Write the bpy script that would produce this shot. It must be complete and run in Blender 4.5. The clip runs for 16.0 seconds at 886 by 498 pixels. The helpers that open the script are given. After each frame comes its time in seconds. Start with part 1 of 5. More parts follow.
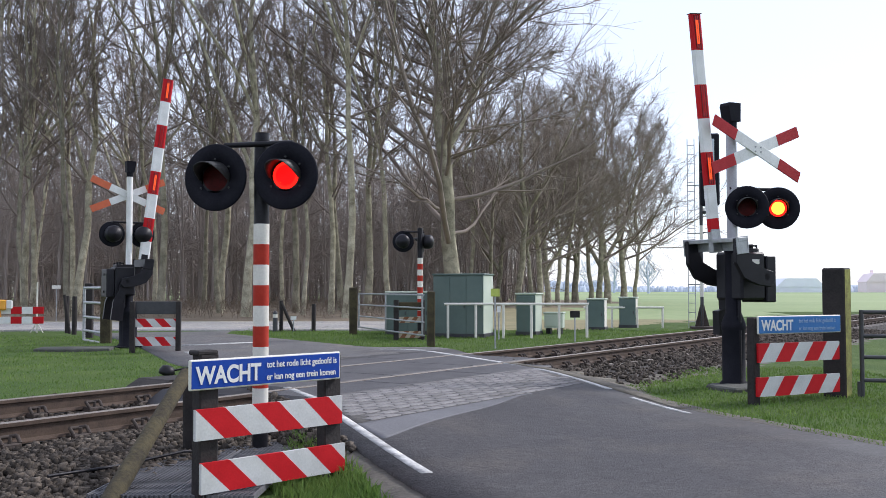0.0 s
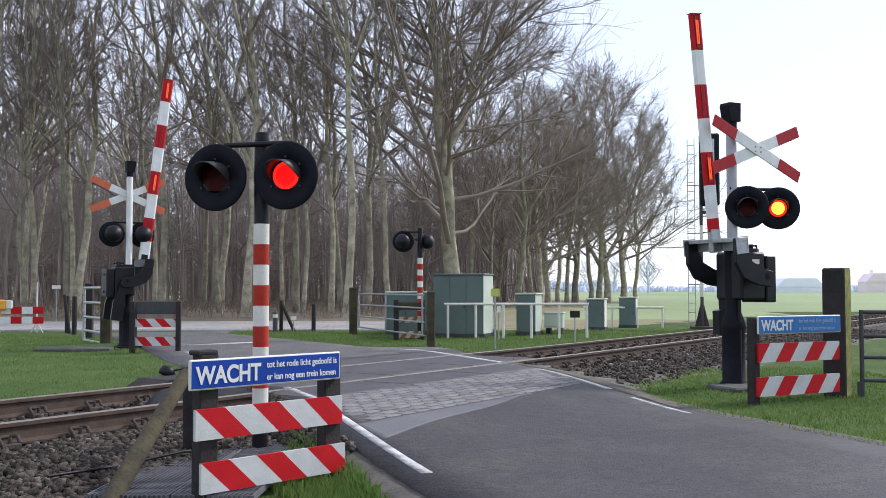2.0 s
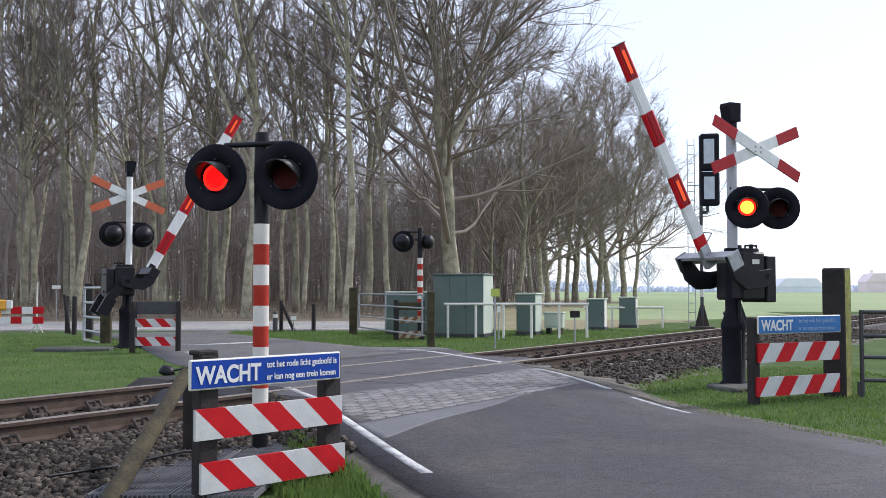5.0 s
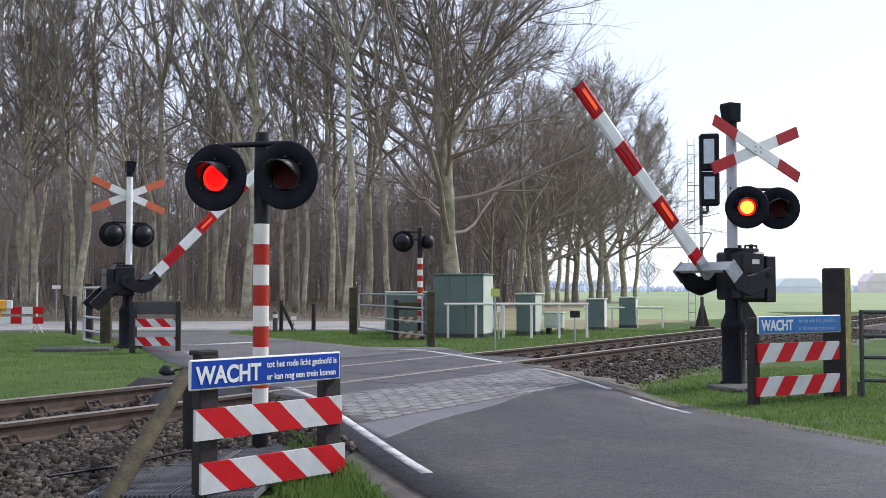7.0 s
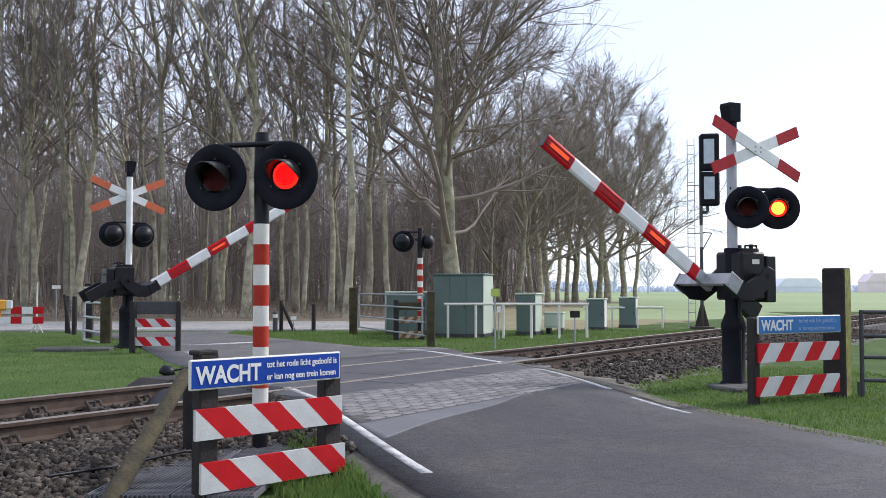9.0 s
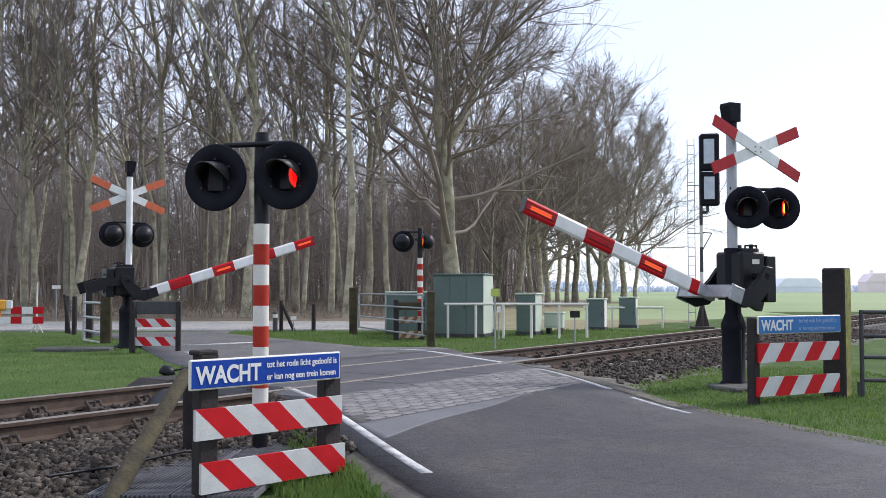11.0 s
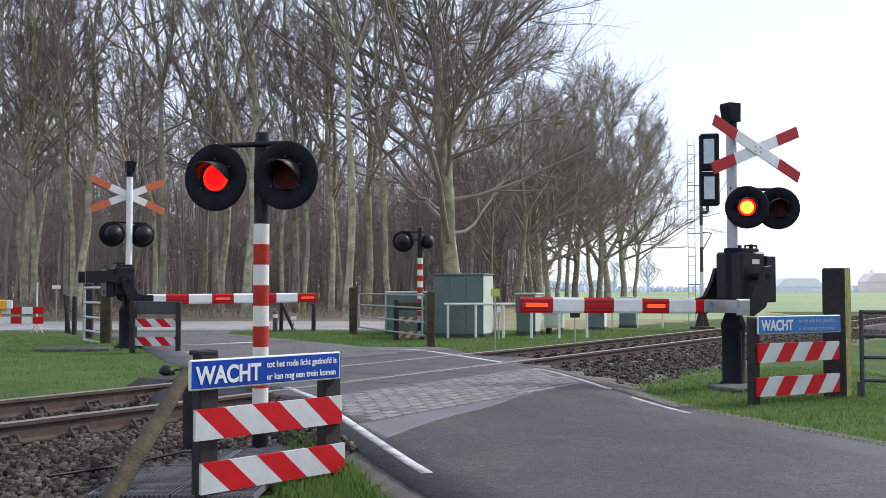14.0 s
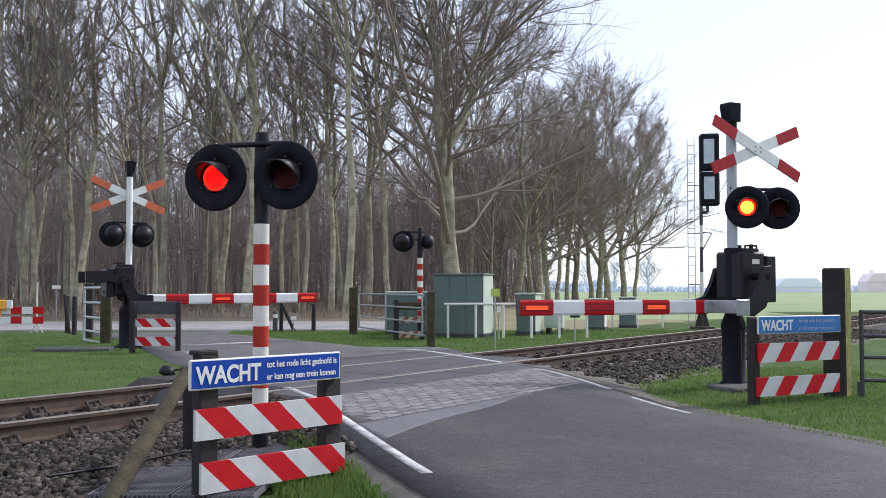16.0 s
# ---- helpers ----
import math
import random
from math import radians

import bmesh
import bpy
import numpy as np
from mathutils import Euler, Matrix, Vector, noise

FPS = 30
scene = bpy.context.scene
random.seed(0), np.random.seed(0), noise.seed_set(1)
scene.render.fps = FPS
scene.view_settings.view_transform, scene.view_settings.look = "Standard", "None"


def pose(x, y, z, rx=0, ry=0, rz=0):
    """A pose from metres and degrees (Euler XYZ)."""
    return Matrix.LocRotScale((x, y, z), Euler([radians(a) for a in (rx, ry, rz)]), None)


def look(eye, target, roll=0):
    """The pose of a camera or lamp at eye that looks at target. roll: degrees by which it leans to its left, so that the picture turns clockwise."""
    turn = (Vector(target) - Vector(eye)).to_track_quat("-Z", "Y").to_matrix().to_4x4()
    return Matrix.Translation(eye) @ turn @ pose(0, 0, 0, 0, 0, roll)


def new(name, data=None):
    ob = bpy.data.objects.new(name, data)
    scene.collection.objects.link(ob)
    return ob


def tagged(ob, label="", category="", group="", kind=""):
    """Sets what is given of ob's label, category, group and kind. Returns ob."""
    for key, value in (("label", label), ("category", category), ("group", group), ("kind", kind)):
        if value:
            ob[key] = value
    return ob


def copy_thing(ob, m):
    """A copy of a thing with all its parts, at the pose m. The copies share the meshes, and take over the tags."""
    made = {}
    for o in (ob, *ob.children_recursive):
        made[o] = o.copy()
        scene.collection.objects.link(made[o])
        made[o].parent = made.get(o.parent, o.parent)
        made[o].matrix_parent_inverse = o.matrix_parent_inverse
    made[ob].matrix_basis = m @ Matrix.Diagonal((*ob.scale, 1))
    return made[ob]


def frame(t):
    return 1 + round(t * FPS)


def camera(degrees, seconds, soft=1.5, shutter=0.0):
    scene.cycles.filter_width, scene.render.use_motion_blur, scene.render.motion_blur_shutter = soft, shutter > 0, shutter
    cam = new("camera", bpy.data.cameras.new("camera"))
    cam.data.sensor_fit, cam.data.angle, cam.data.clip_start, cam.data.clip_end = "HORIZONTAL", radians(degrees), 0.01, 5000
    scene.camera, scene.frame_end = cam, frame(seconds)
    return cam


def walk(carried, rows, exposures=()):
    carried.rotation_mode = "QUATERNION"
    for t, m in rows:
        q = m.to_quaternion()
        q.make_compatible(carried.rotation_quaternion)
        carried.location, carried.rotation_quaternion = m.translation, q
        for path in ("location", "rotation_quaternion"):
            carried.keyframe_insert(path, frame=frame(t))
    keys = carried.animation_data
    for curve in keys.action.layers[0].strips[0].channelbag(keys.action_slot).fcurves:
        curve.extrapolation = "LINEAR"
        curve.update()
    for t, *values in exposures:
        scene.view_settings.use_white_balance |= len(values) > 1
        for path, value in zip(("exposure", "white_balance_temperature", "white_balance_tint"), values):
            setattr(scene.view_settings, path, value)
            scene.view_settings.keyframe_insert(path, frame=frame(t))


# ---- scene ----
cam = camera(48.0, 16.0, soft=0.6)
EYE = (0.0, 0.0, 1.25)
walk(cam, [(0.0, pose(*EYE, 92.309, 0, 0)), (16.0, pose(*EYE, 92.309, 0, 0))], exposures=[(0.0, 0.43, 5830, 14.5), (16.0, 0.43, 5830, 14.5)])

# ---- light: hazy low sun from the right, pale sky ----
SUN_AZ, SUN_EL = 62.0, 38.0        # degrees clockwise from +y, and above the horizon
world = bpy.data.worlds.new("sky")
scene.world = world
world.use_nodes = True
wn = world.node_tree.nodes
wl = world.node_tree.links
sky = wn.new("ShaderNodeTexSky")
sky.sky_type, sky.sun_disc = "NISHITA", False
sky.sun_elevation, sky.sun_rotation = radians(SUN_EL), radians(SUN_AZ)
sky.air_density, sky.dust_density, sky.ozone_density = 1.0, 0.7, 2.0
veil = wn.new("ShaderNodeMix")                     # thin high haze over the whole sky
veil.data_type = "RGBA"
veil.inputs[0].default_value = 0.64
veil.inputs[7].default_value = (5.9, 5.8, 5.85, 1.0)
wl.new(sky.outputs[0], veil.inputs[6])
wl.new(veil.outputs[2], wn["Background"].inputs[0])
wn["Background"].inputs[1].default_value = 0.15
sun = new("sun", bpy.data.lights.new("sun", "SUN"))
sun.data.energy, sun.data.angle, sun.data.color = 2.4, radians(5), (1.0, 0.92, 0.80)
_a, _e = radians(SUN_AZ), radians(SUN_EL)
sun.matrix_world = look((math.sin(_a) * math.cos(_e) * 50, math.cos(_a) * math.cos(_e) * 50, math.sin(_e) * 50), (0, 0, 0))


# ---- materials ----
def rgb(c):
    return (*c, 1.0)


def material(name, low, high, scale=8.0, rough=0.7, metal=0.0, bump=0.2, fine=60.0, per_object=0.0, per_island=0.0, distance=0.01, gloss=0.5):
    """Two scales of noise between two colours, optional piece to piece change and relief."""
    m = bpy.data.materials.new(name)
    m.use_nodes = True
    n, l = m.node_tree.nodes, m.node_tree.links
    b = n["Principled BSDF"]
    b.inputs["Roughness"].default_value, b.inputs["Metallic"].default_value = rough, metal
    b.inputs["Specular IOR Level"].default_value = gloss
    co = n.new("ShaderNodeTexCoord")
    geo = n.new("ShaderNodeNewGeometry")
    big = n.new("ShaderNodeTexNoise")
    big.inputs["Scale"].default_value, big.inputs["Detail"].default_value = scale, 4
    small = n.new("ShaderNodeTexNoise")
    small.inputs["Scale"].default_value, small.inputs["Detail"].default_value = fine, 3
    l.new(co.outputs["Object"], big.inputs["Vector"])
    l.new(co.outputs["Object"], small.inputs["Vector"])
    add = n.new("ShaderNodeMix")
    add.inputs[0].default_value = 0.4
    l.new(big.outputs["Fac"], add.inputs[2])
    l.new(small.outputs["Fac"], add.inputs[3])
    ramp = n.new("ShaderNodeValToRGB")
    ramp.color_ramp.elements[0].position, ramp.color_ramp.elements[1].position = 0.35, 0.65
    ramp.color_ramp.elements[0].color, ramp.color_ramp.elements[1].color = rgb(low), rgb(high)
    l.new(add.outputs[0], ramp.inputs[0])
    out = ramp.outputs[0]
    if per_object or per_island:
        hsv = n.new("ShaderNodeHueSaturation")
        mr = n.new("ShaderNodeMapRange")
        k = per_object or per_island
        mr.inputs["To Min"].default_value, mr.inputs["To Max"].default_value = 1 - k, 1 + k
        if per_object:
            oi = n.new("ShaderNodeObjectInfo")
            l.new(oi.outputs["Random"], mr.inputs["Value"])
        else:
            l.new(geo.outputs["Random Per Island"], mr.inputs["Value"])
        l.new(mr.outputs[0], hsv.inputs["Value"])
        l.new(out, hsv.inputs["Color"])
        out = hsv.outputs[0]
    l.new(out, b.inputs["Base Color"])
    if bump:
        bp = n.new("ShaderNodeBump")
        bp.inputs["Strength"].default_value, bp.inputs["Distance"].default_value = bump, distance
        l.new(small.outputs["Fac"], bp.inputs["Height"])
        l.new(bp.outputs[0], b.inputs["Normal"])
    return m


def glow(name, colour, strength):
    m = bpy.data.materials.new(name)
    m.use_nodes = True
    b = m.node_tree.nodes["Principled BSDF"]
    b.inputs["Base Color"].default_value = rgb([0.1 * c for c in colour])
    b.inputs["Specular IOR Level"].default_value = 0.1
    b.inputs["Emission Color"].default_value, b.inputs["Emission Strength"].default_value = rgb(colour), strength
    return m


def asphalt(name, low, high):
    """Worn asphalt: broad stains, mid-size blotches, pale and dark aggregate grains, thin cracks."""
    m = material(name, low, high, 0.45, 0.66, gloss=0.4, bump=0.9, fine=55, distance=0.008)
    n, l = m.node_tree.nodes, m.node_tree.links
    b = n["Principled BSDF"]
    base = b.inputs["Base Color"].links[0].from_socket
    co = n.new("ShaderNodeTexCoord")
    mid = n.new("ShaderNodeTexNoise")
    mid.inputs["Scale"].default_value, mid.inputs["Detail"].default_value = 5.0, 8
    mid.inputs["Roughness"].default_value = 0.75
    grain = n.new("ShaderNodeTexVoronoi")
    grain.inputs["Scale"].default_value = 38
    crack = n.new("ShaderNodeTexVoronoi")
    crack.feature = "DISTANCE_TO_EDGE"
    crack.inputs["Scale"].default_value = 0.55
    warp = n.new("ShaderNodeMix")
    warp.data_type = "VECTOR"
    warp.inputs[0].default_value = 0.25
    l.new(co.outputs["Object"], warp.inputs[4])
    l.new(mid.outputs["Color"], warp.inputs[5])
    for t in (mid, grain):
        l.new(co.outputs["Object"], t.inputs["Vector"])
    l.new(warp.outputs[1], crack.inputs["Vector"])
    r1 = n.new("ShaderNodeMapRange")
    r1.inputs["From Min"].default_value, r1.inputs["From Max"].default_value = 0.3, 0.7
    r1.inputs["To Min"].default_value, r1.inputs["To Max"].default_value = 0.72, 1.28
    l.new(mid.outputs["Fac"], r1.inputs["Value"])
    sep = n.new("ShaderNodeSeparateColor")
    l.new(grain.outputs["Color"], sep.inputs[0])
    r2 = n.new("ShaderNodeMapRange")
    r2.inputs["To Min"].default_value, r2.inputs["To Max"].default_value = 0.72, 1.28
    l.new(sep.outputs[0], r2.inputs["Value"])
    r3 = n.new("ShaderNodeMapRange")
    r3.inputs["From Max"].default_value = 0.006
    r3.inputs["To Min"].default_value, r3.inputs["To Max"].default_value = 0.55, 1.0
    l.new(crack.outputs["Distance"], r3.inputs["Value"])
    m1 = n.new("ShaderNodeMath")
    m2 = n.new("ShaderNodeMath")
    m1.operation = m2.operation = "MULTIPLY"
    l.new(r1.outputs[0], m1.inputs[0])
    l.new(r2.outputs[0], m1.inputs[1])
    l.new(m1.outputs[0], m2.inputs[0])
    l.new(r3.outputs[0], m2.inputs[1])
    wear = n.new("ShaderNodeTexNoise")
    wear.inputs["Scale"].default_value, wear.inputs["Detail"].default_value = 1.1, 6
    l.new(co.outputs["Object"], wear.inputs["Vector"])
    r4 = n.new("ShaderNodeMapRange")
    r4.inputs["From Min"].default_value, r4.inputs["From Max"].default_value = 0.50, 0.72
    r4.inputs["To Max"].default_value = 0.55
    l.new(wear.outputs["Fac"], r4.inputs["Value"])
    tan = n.new("ShaderNodeMix")
    tan.data_type = "RGBA"
    tan.inputs[7].default_value = rgb([min(1.0, k * f) for k, f in zip(high, (1.55, 1.38, 1.15))])
    l.new(r4.outputs[0], tan.inputs[0])
    l.new(base, tan.inputs[6])
    hsv = n.new("ShaderNodeHueSaturation")
    l.new(tan.outputs[2], hsv.inputs["Color"])
    l.new(m2.outputs[0], hsv.inputs["Value"])
    l.new(hsv.outputs[0], b.inputs["Base Color"])
    return m


M_ASPHALT = asphalt("asphalt", (0.030, 0.028, 0.031), (0.058, 0.054, 0.054))
# pale old side road, its colour raised further for sky sheen
M_ASPHALT_OLD_SHEEN = asphalt("old_sheen_asphalt", (0.24, 0.235, 0.225), (0.35, 0.34, 0.325))
# same road past the track: grazing sky sheen put into a paler colour
M_ASPHALT_SHEEN = asphalt("sheen_asphalt", (0.075, 0.074, 0.076), (0.13, 0.126, 0.125))
M_GRAVEL = material("sandy_gravel", (0.070, 0.064, 0.050), (0.165, 0.148, 0.115), 5.0, 0.95, bump=0.9, fine=45, distance=0.012)
M_RUSTY = material("rusty_plank", (0.16, 0.065, 0.030), (0.27, 0.125, 0.060), 9, 0.85, bump=0.3)
M_PLANKWHITE = material("dull_reflective_white", (0.47, 0.47, 0.455), (0.62, 0.62, 0.605), 4, 0.6, bump=0.05)
M_TANPLANK = material("tan_plank", (0.36, 0.30, 0.21), (0.52, 0.45, 0.34), 9, 0.85, bump=0.3)
M_PATCH = material("asphalt_patch", (0.085, 0.085, 0.092), (0.16, 0.16, 0.17), 1.2, 0.8, bump=0.5, fine=60, distance=0.006)
M_PAVER = material("paver", (0.13, 0.125, 0.125), (0.23, 0.22, 0.215), 7.0, 0.9, bump=0.4, fine=70, per_object=0.22)
M_JOINT = material("joint_sand", (0.055, 0.052, 0.05), (0.10, 0.095, 0.09), 12.0, 0.95, bump=0.4)
M_SOIL = material("soil", (0.062, 0.057, 0.050), (0.125, 0.113, 0.096), 4.0, 0.95, bump=0.5, fine=25, distance=0.02)
M_GRASSGROUND = material("grass_ground", (0.040, 0.080, 0.015), (0.088, 0.130, 0.032), 0.8, 0.95, bump=0.8, fine=35, distance=0.03, gloss=0.2)
M_FIELD = material("field", (0.20, 0.275, 0.115), (0.31, 0.37, 0.18), 0.03, 0.95, bump=0.3, fine=1.5)
M_DRYGRASS = material("dry_grass", (0.17, 0.155, 0.072), (0.29, 0.255, 0.135), 0.5, 0.95, bump=0.5, fine=8)
M_LITTER = material("leaf_litter", (0.110, 0.086, 0.056), (0.22, 0.174, 0.115), 0.7, 0.95, bump=0.8, fine=12, distance=0.04)
M_BLADE = material("grass_blade", (0.074, 0.146, 0.026), (0.172, 0.250, 0.062), 0.9, 0.8, bump=0, fine=9, per_island=0.2, gloss=0.2)
_n, _l = M_BLADE.node_tree.nodes, M_BLADE.node_tree.links
_g, _x = _n.new("ShaderNodeNewGeometry"), _n.new("ShaderNodeMix")
_x.data_type = "VECTOR"
_x.inputs[0].default_value = 0.5                    # soft blades bend their light towards the turf's own slope
_x.inputs[5].default_value = (0.0, 0.0, 1.0)
_l.new(_g.outputs["Normal"], _x.inputs[4])
_l.new(_x.outputs[1], _n["Principled BSDF"].inputs["Normal"])
_t, _m = _n.new("ShaderNodeBsdfTranslucent"), _n.new("ShaderNodeMixShader")
_m.inputs[0].default_value = 0.45
_l.new(_n["Principled BSDF"].inputs["Base Color"].links[0].from_socket, _t.inputs["Color"])
_l.new(_n["Principled BSDF"].outputs[0], _m.inputs[1])
_l.new(_t.outputs[0], _m.inputs[2])
_l.new(_m.outputs[0], _n["Material Output"].inputs["Surface"])
M_STONE = material("ballast_stone", (0.027, 0.022, 0.018), (0.125, 0.106, 0.087), 14, 0.95, bump=0.3, fine=60, per_island=0.6, gloss=0.2)
M_BALLASTBED = material("ballast_bed", (0.03, 0.026, 0.022), (0.08, 0.07, 0.06), 14, 0.95, bump=1.0, fine=30, distance=0.05)
M_RAILSIDE = material("rail_rust", (0.050, 0.033, 0.023), (0.098, 0.066, 0.046), 9, 0.85, bump=0.3)
M_RAILTOP = material("rail_top", (0.150, 0.130, 0.112), (0.250, 0.222, 0.195), 5, 0.6, metal=0.3, bump=0.05)
M_SLEEPER = material("sleeper_concrete", (0.16, 0.14, 0.12), (0.28, 0.25, 0.22), 7, 0.9, bump=0.4)
M_CLIP = material("rail_clip", (0.028, 0.021, 0.017), (0.075, 0.056, 0.045), 20, 0.8, bump=0.3)
M_RUBBER = material("crossing_panel", (0.045, 0.043, 0.046), (0.09, 0.087, 0.09), 3, 0.6, bump=0.4)
M_WHITELINE = material("road_paint", (0.18, 0.18, 0.178), (0.60, 0.60, 0.585), 7, 0.75, bump=0.4, fine=40)
M_BLACK = material("black_paint", (0.006, 0.006, 0.008), (0.014, 0.013, 0.018), 5, 0.45, bump=0.08, gloss=0.26)
M_BLACKMATT = material("matt_black", (0.006, 0.006, 0.011), (0.013, 0.013, 0.019), 6, 0.7, bump=0.05, gloss=0.16)
M_DARKGREY = material("dark_grey_paint", (0.03, 0.03, 0.034), (0.055, 0.055, 0.06), 6, 0.5, bump=0.1)
M_WHITE = material("white_paint", (0.66, 0.66, 0.64), (0.82, 0.82, 0.80), 5, 0.45, bump=0.05)
M_OFFWHITE = material("weathered_white", (0.61, 0.59, 0.52), (0.76, 0.74, 0.66), 6, 0.6, bump=0.08)
M_RED = material("red_paint", (0.43, 0.006, 0.010), (0.54, 0.011, 0.016), 5, 0.55, bump=0.05, gloss=0.2)
M_REDDULL = material("dull_red", (0.36, 0.022, 0.028), (0.46, 0.038, 0.045), 6, 0.6, bump=0.05, gloss=0.2)
M_BROWNRED = material("brown_red_band", (0.34, 0.028, 0.014), (0.43, 0.040, 0.021), 8, 0.65, bump=0.08, gloss=0.2)
M_ORANGE = material("orange_red_film", (0.55, 0.11, 0.04), (0.66, 0.15, 0.055), 6, 0.5, bump=0.03)
M_DARKLINE = material("dark_lamp_frame", (0.05, 0.008, 0.010), (0.10, 0.014, 0.016), 20, 0.6, bump=0)
M_BLUEFADED = material("faded_sign_blue", (0.045, 0.15, 0.40), (0.065, 0.20, 0.48), 4, 0.5, bump=0.02, gloss=0.2)
M_FADEDTEXT = material("faded_white_print", (0.22, 0.34, 0.55), (0.34, 0.45, 0.63), 30, 0.6, bump=0)
M_HOOD = material("dull_hood_paint", (0.020, 0.020, 0.020), (0.050, 0.050, 0.048), 9, 0.55, bump=0.1)
M_BLUE = material("sign_blue", (0.008, 0.042, 0.27), (0.012, 0.060, 0.36), 4, 0.5, bump=0.02, gloss=0.2)
M_GALV = material("galvanised", (0.30, 0.31, 0.32), (0.45, 0.46, 0.47), 12, 0.45, metal=0.6, bump=0.08)
M_GREYPOLE = material("grey_pole", (0.34, 0.34, 0.37), (0.46, 0.46, 0.49), 5, 0.45, metal=0.2, bump=0.04)
M_WOODDARK = material("tarred_wood", (0.011, 0.009, 0.009), (0.032, 0.026, 0.024), 6, 0.85, bump=0.5, fine=40)
M_WOODMOSS = material("mossy_wood", (0.026, 0.021, 0.012), (0.080, 0.066, 0.030), 6, 0.9, bump=0.6, fine=40)
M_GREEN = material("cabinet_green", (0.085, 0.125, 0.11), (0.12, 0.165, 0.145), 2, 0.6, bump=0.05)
# pale green for lids; on right-hand sides it paints in the sunlight
M_GREEN_PALE_SUN = material("cabinet_pale_sunlit_green", (0.42, 0.48, 0.39), (0.53, 0.58, 0.48), 2, 0.6, bump=0.05)
M_YELLOWSIGN = material("yellow_green_sign", (0.42, 0.50, 0.08), (0.52, 0.60, 0.12), 4, 0.5, bump=0.02)
M_CONCRETE = material("concrete", (0.055, 0.057, 0.048), (0.115, 0.115, 0.10), 5, 0.9, bump=0.3)
M_BRUSH = material("brown_brush", (0.11, 0.085, 0.065), (0.21, 0.165, 0.125), 0.7, 0.95, bump=0)
M_BARK = material("beech_bark", (0.150, 0.138, 0.092), (0.46, 0.425, 0.31), 2.6, 0.9, bump=0.8, fine=22, per_object=0.42, distance=0.03)
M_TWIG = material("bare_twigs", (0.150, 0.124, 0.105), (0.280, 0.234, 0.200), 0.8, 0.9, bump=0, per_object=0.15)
# lighter copy of the bare twigs, with sunlight put into the colour
M_SUNTWIG = material("sunlit_fine_twigs", (0.176, 0.146, 0.125), (0.315, 0.262, 0.226), 0.8, 0.9, bump=0, per_object=0.12)
# bark of the far woods, lightened in colour for distance haze
M_FARBARK_HAZE = material("hazy_far_bark", (0.220, 0.188, 0.166), (0.345, 0.298, 0.266), 0.4, 0.9, bump=0)
# distance haze is mixed into these three pale base colours
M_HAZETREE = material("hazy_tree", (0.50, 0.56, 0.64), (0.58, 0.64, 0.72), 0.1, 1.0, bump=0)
M_BRICKHAZE = material("hazy_brick", (0.84, 0.72, 0.74), (0.90, 0.78, 0.80), 0.3, 1.0, bump=0)
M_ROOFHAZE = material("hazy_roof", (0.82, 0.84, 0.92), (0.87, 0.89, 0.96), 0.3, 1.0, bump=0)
M_REDLENS_OFF = material("dark_red_lens", (0.030, 0.003, 0.003), (0.06, 0.004, 0.004), 30, 0.55, bump=0.15, fine=120, gloss=0.12)
M_LIT_RED = glow("lit_red_lens", (1.0, 0.012, 0.004), 1.6)
M_LIT_CORE = glow("lit_lamp_core", (1.0, 0.26, 0.018), 3.8)
M_LIT_FACET = glow("lit_red_facets", (1.0, 0.004, 0.002), 1.15)
_n, _l = M_LIT_FACET.node_tree.nodes, M_LIT_FACET.node_tree.links
_v, _r = _n.new("ShaderNodeTexNoise"), _n.new("ShaderNodeValToRGB")
_c = _n.new("ShaderNodeTexCoord")
_v.inputs["Scale"].default_value = 38
_r.color_ramp.elements[0].position, _r.color_ramp.elements[1].position = 0.66, 0.90
_r.color_ramp.elements[0].color, _r.color_ramp.elements[1].color = (1.0, 0.004, 0.002, 1), (1.0, 0.30, 0.02, 1)
_l.new(_c.outputs["Object"], _v.inputs["Vector"])
_l.new(_v.outputs["Fac"], _r.inputs[0])
_l.new(_r.outputs[0], _n["Principled BSDF"].inputs["Emission Color"])
M_LIT_STRIP = glow("lit_boom_lamp", (1.0, 0.10, 0.022), 0.95)
M_LENSGLASS = material("signal_window", (0.42, 0.47, 0.52), (0.55, 0.60, 0.66), 5, 0.2, bump=0)


# ---- mesh helpers ----
def part(name, bm, mats, parent=None, label="", at=None):
    me = bpy.data.meshes.new(name)
    bmesh.ops.recalc_face_normals(bm, faces=bm.faces)
    bm.to_mesh(me)
    bm.free()
    for m in mats if isinstance(mats, (list, tuple)) else [mats]:
        me.materials.append(m)
    ob = new(name, me)
    if parent is not None:
        ob.parent = parent
    if at is not None:
        ob.matrix_basis = at
    if label:
        ob["label"] = label
    return ob


def box(bm, sx, sy, sz, m=Matrix(), bevel=0.0, mat=0):
    r = bmesh.ops.create_cube(bm, size=1.0, matrix=m @ Matrix.Diagonal((sx, sy, sz, 1)))
    vs = r["verts"]
    es = {e for v in vs for e in v.link_edges}
    fs = {f for v in vs for f in v.link_faces}
    for f in fs:
        f.material_index = mat
    if bevel:
        r2 = bmesh.ops.bevel(bm, geom=list(es), offset=bevel, segments=1, affect="EDGES", clamp_overlap=True)
        for f in r2["faces"]:
            f.material_index = mat
    return bm


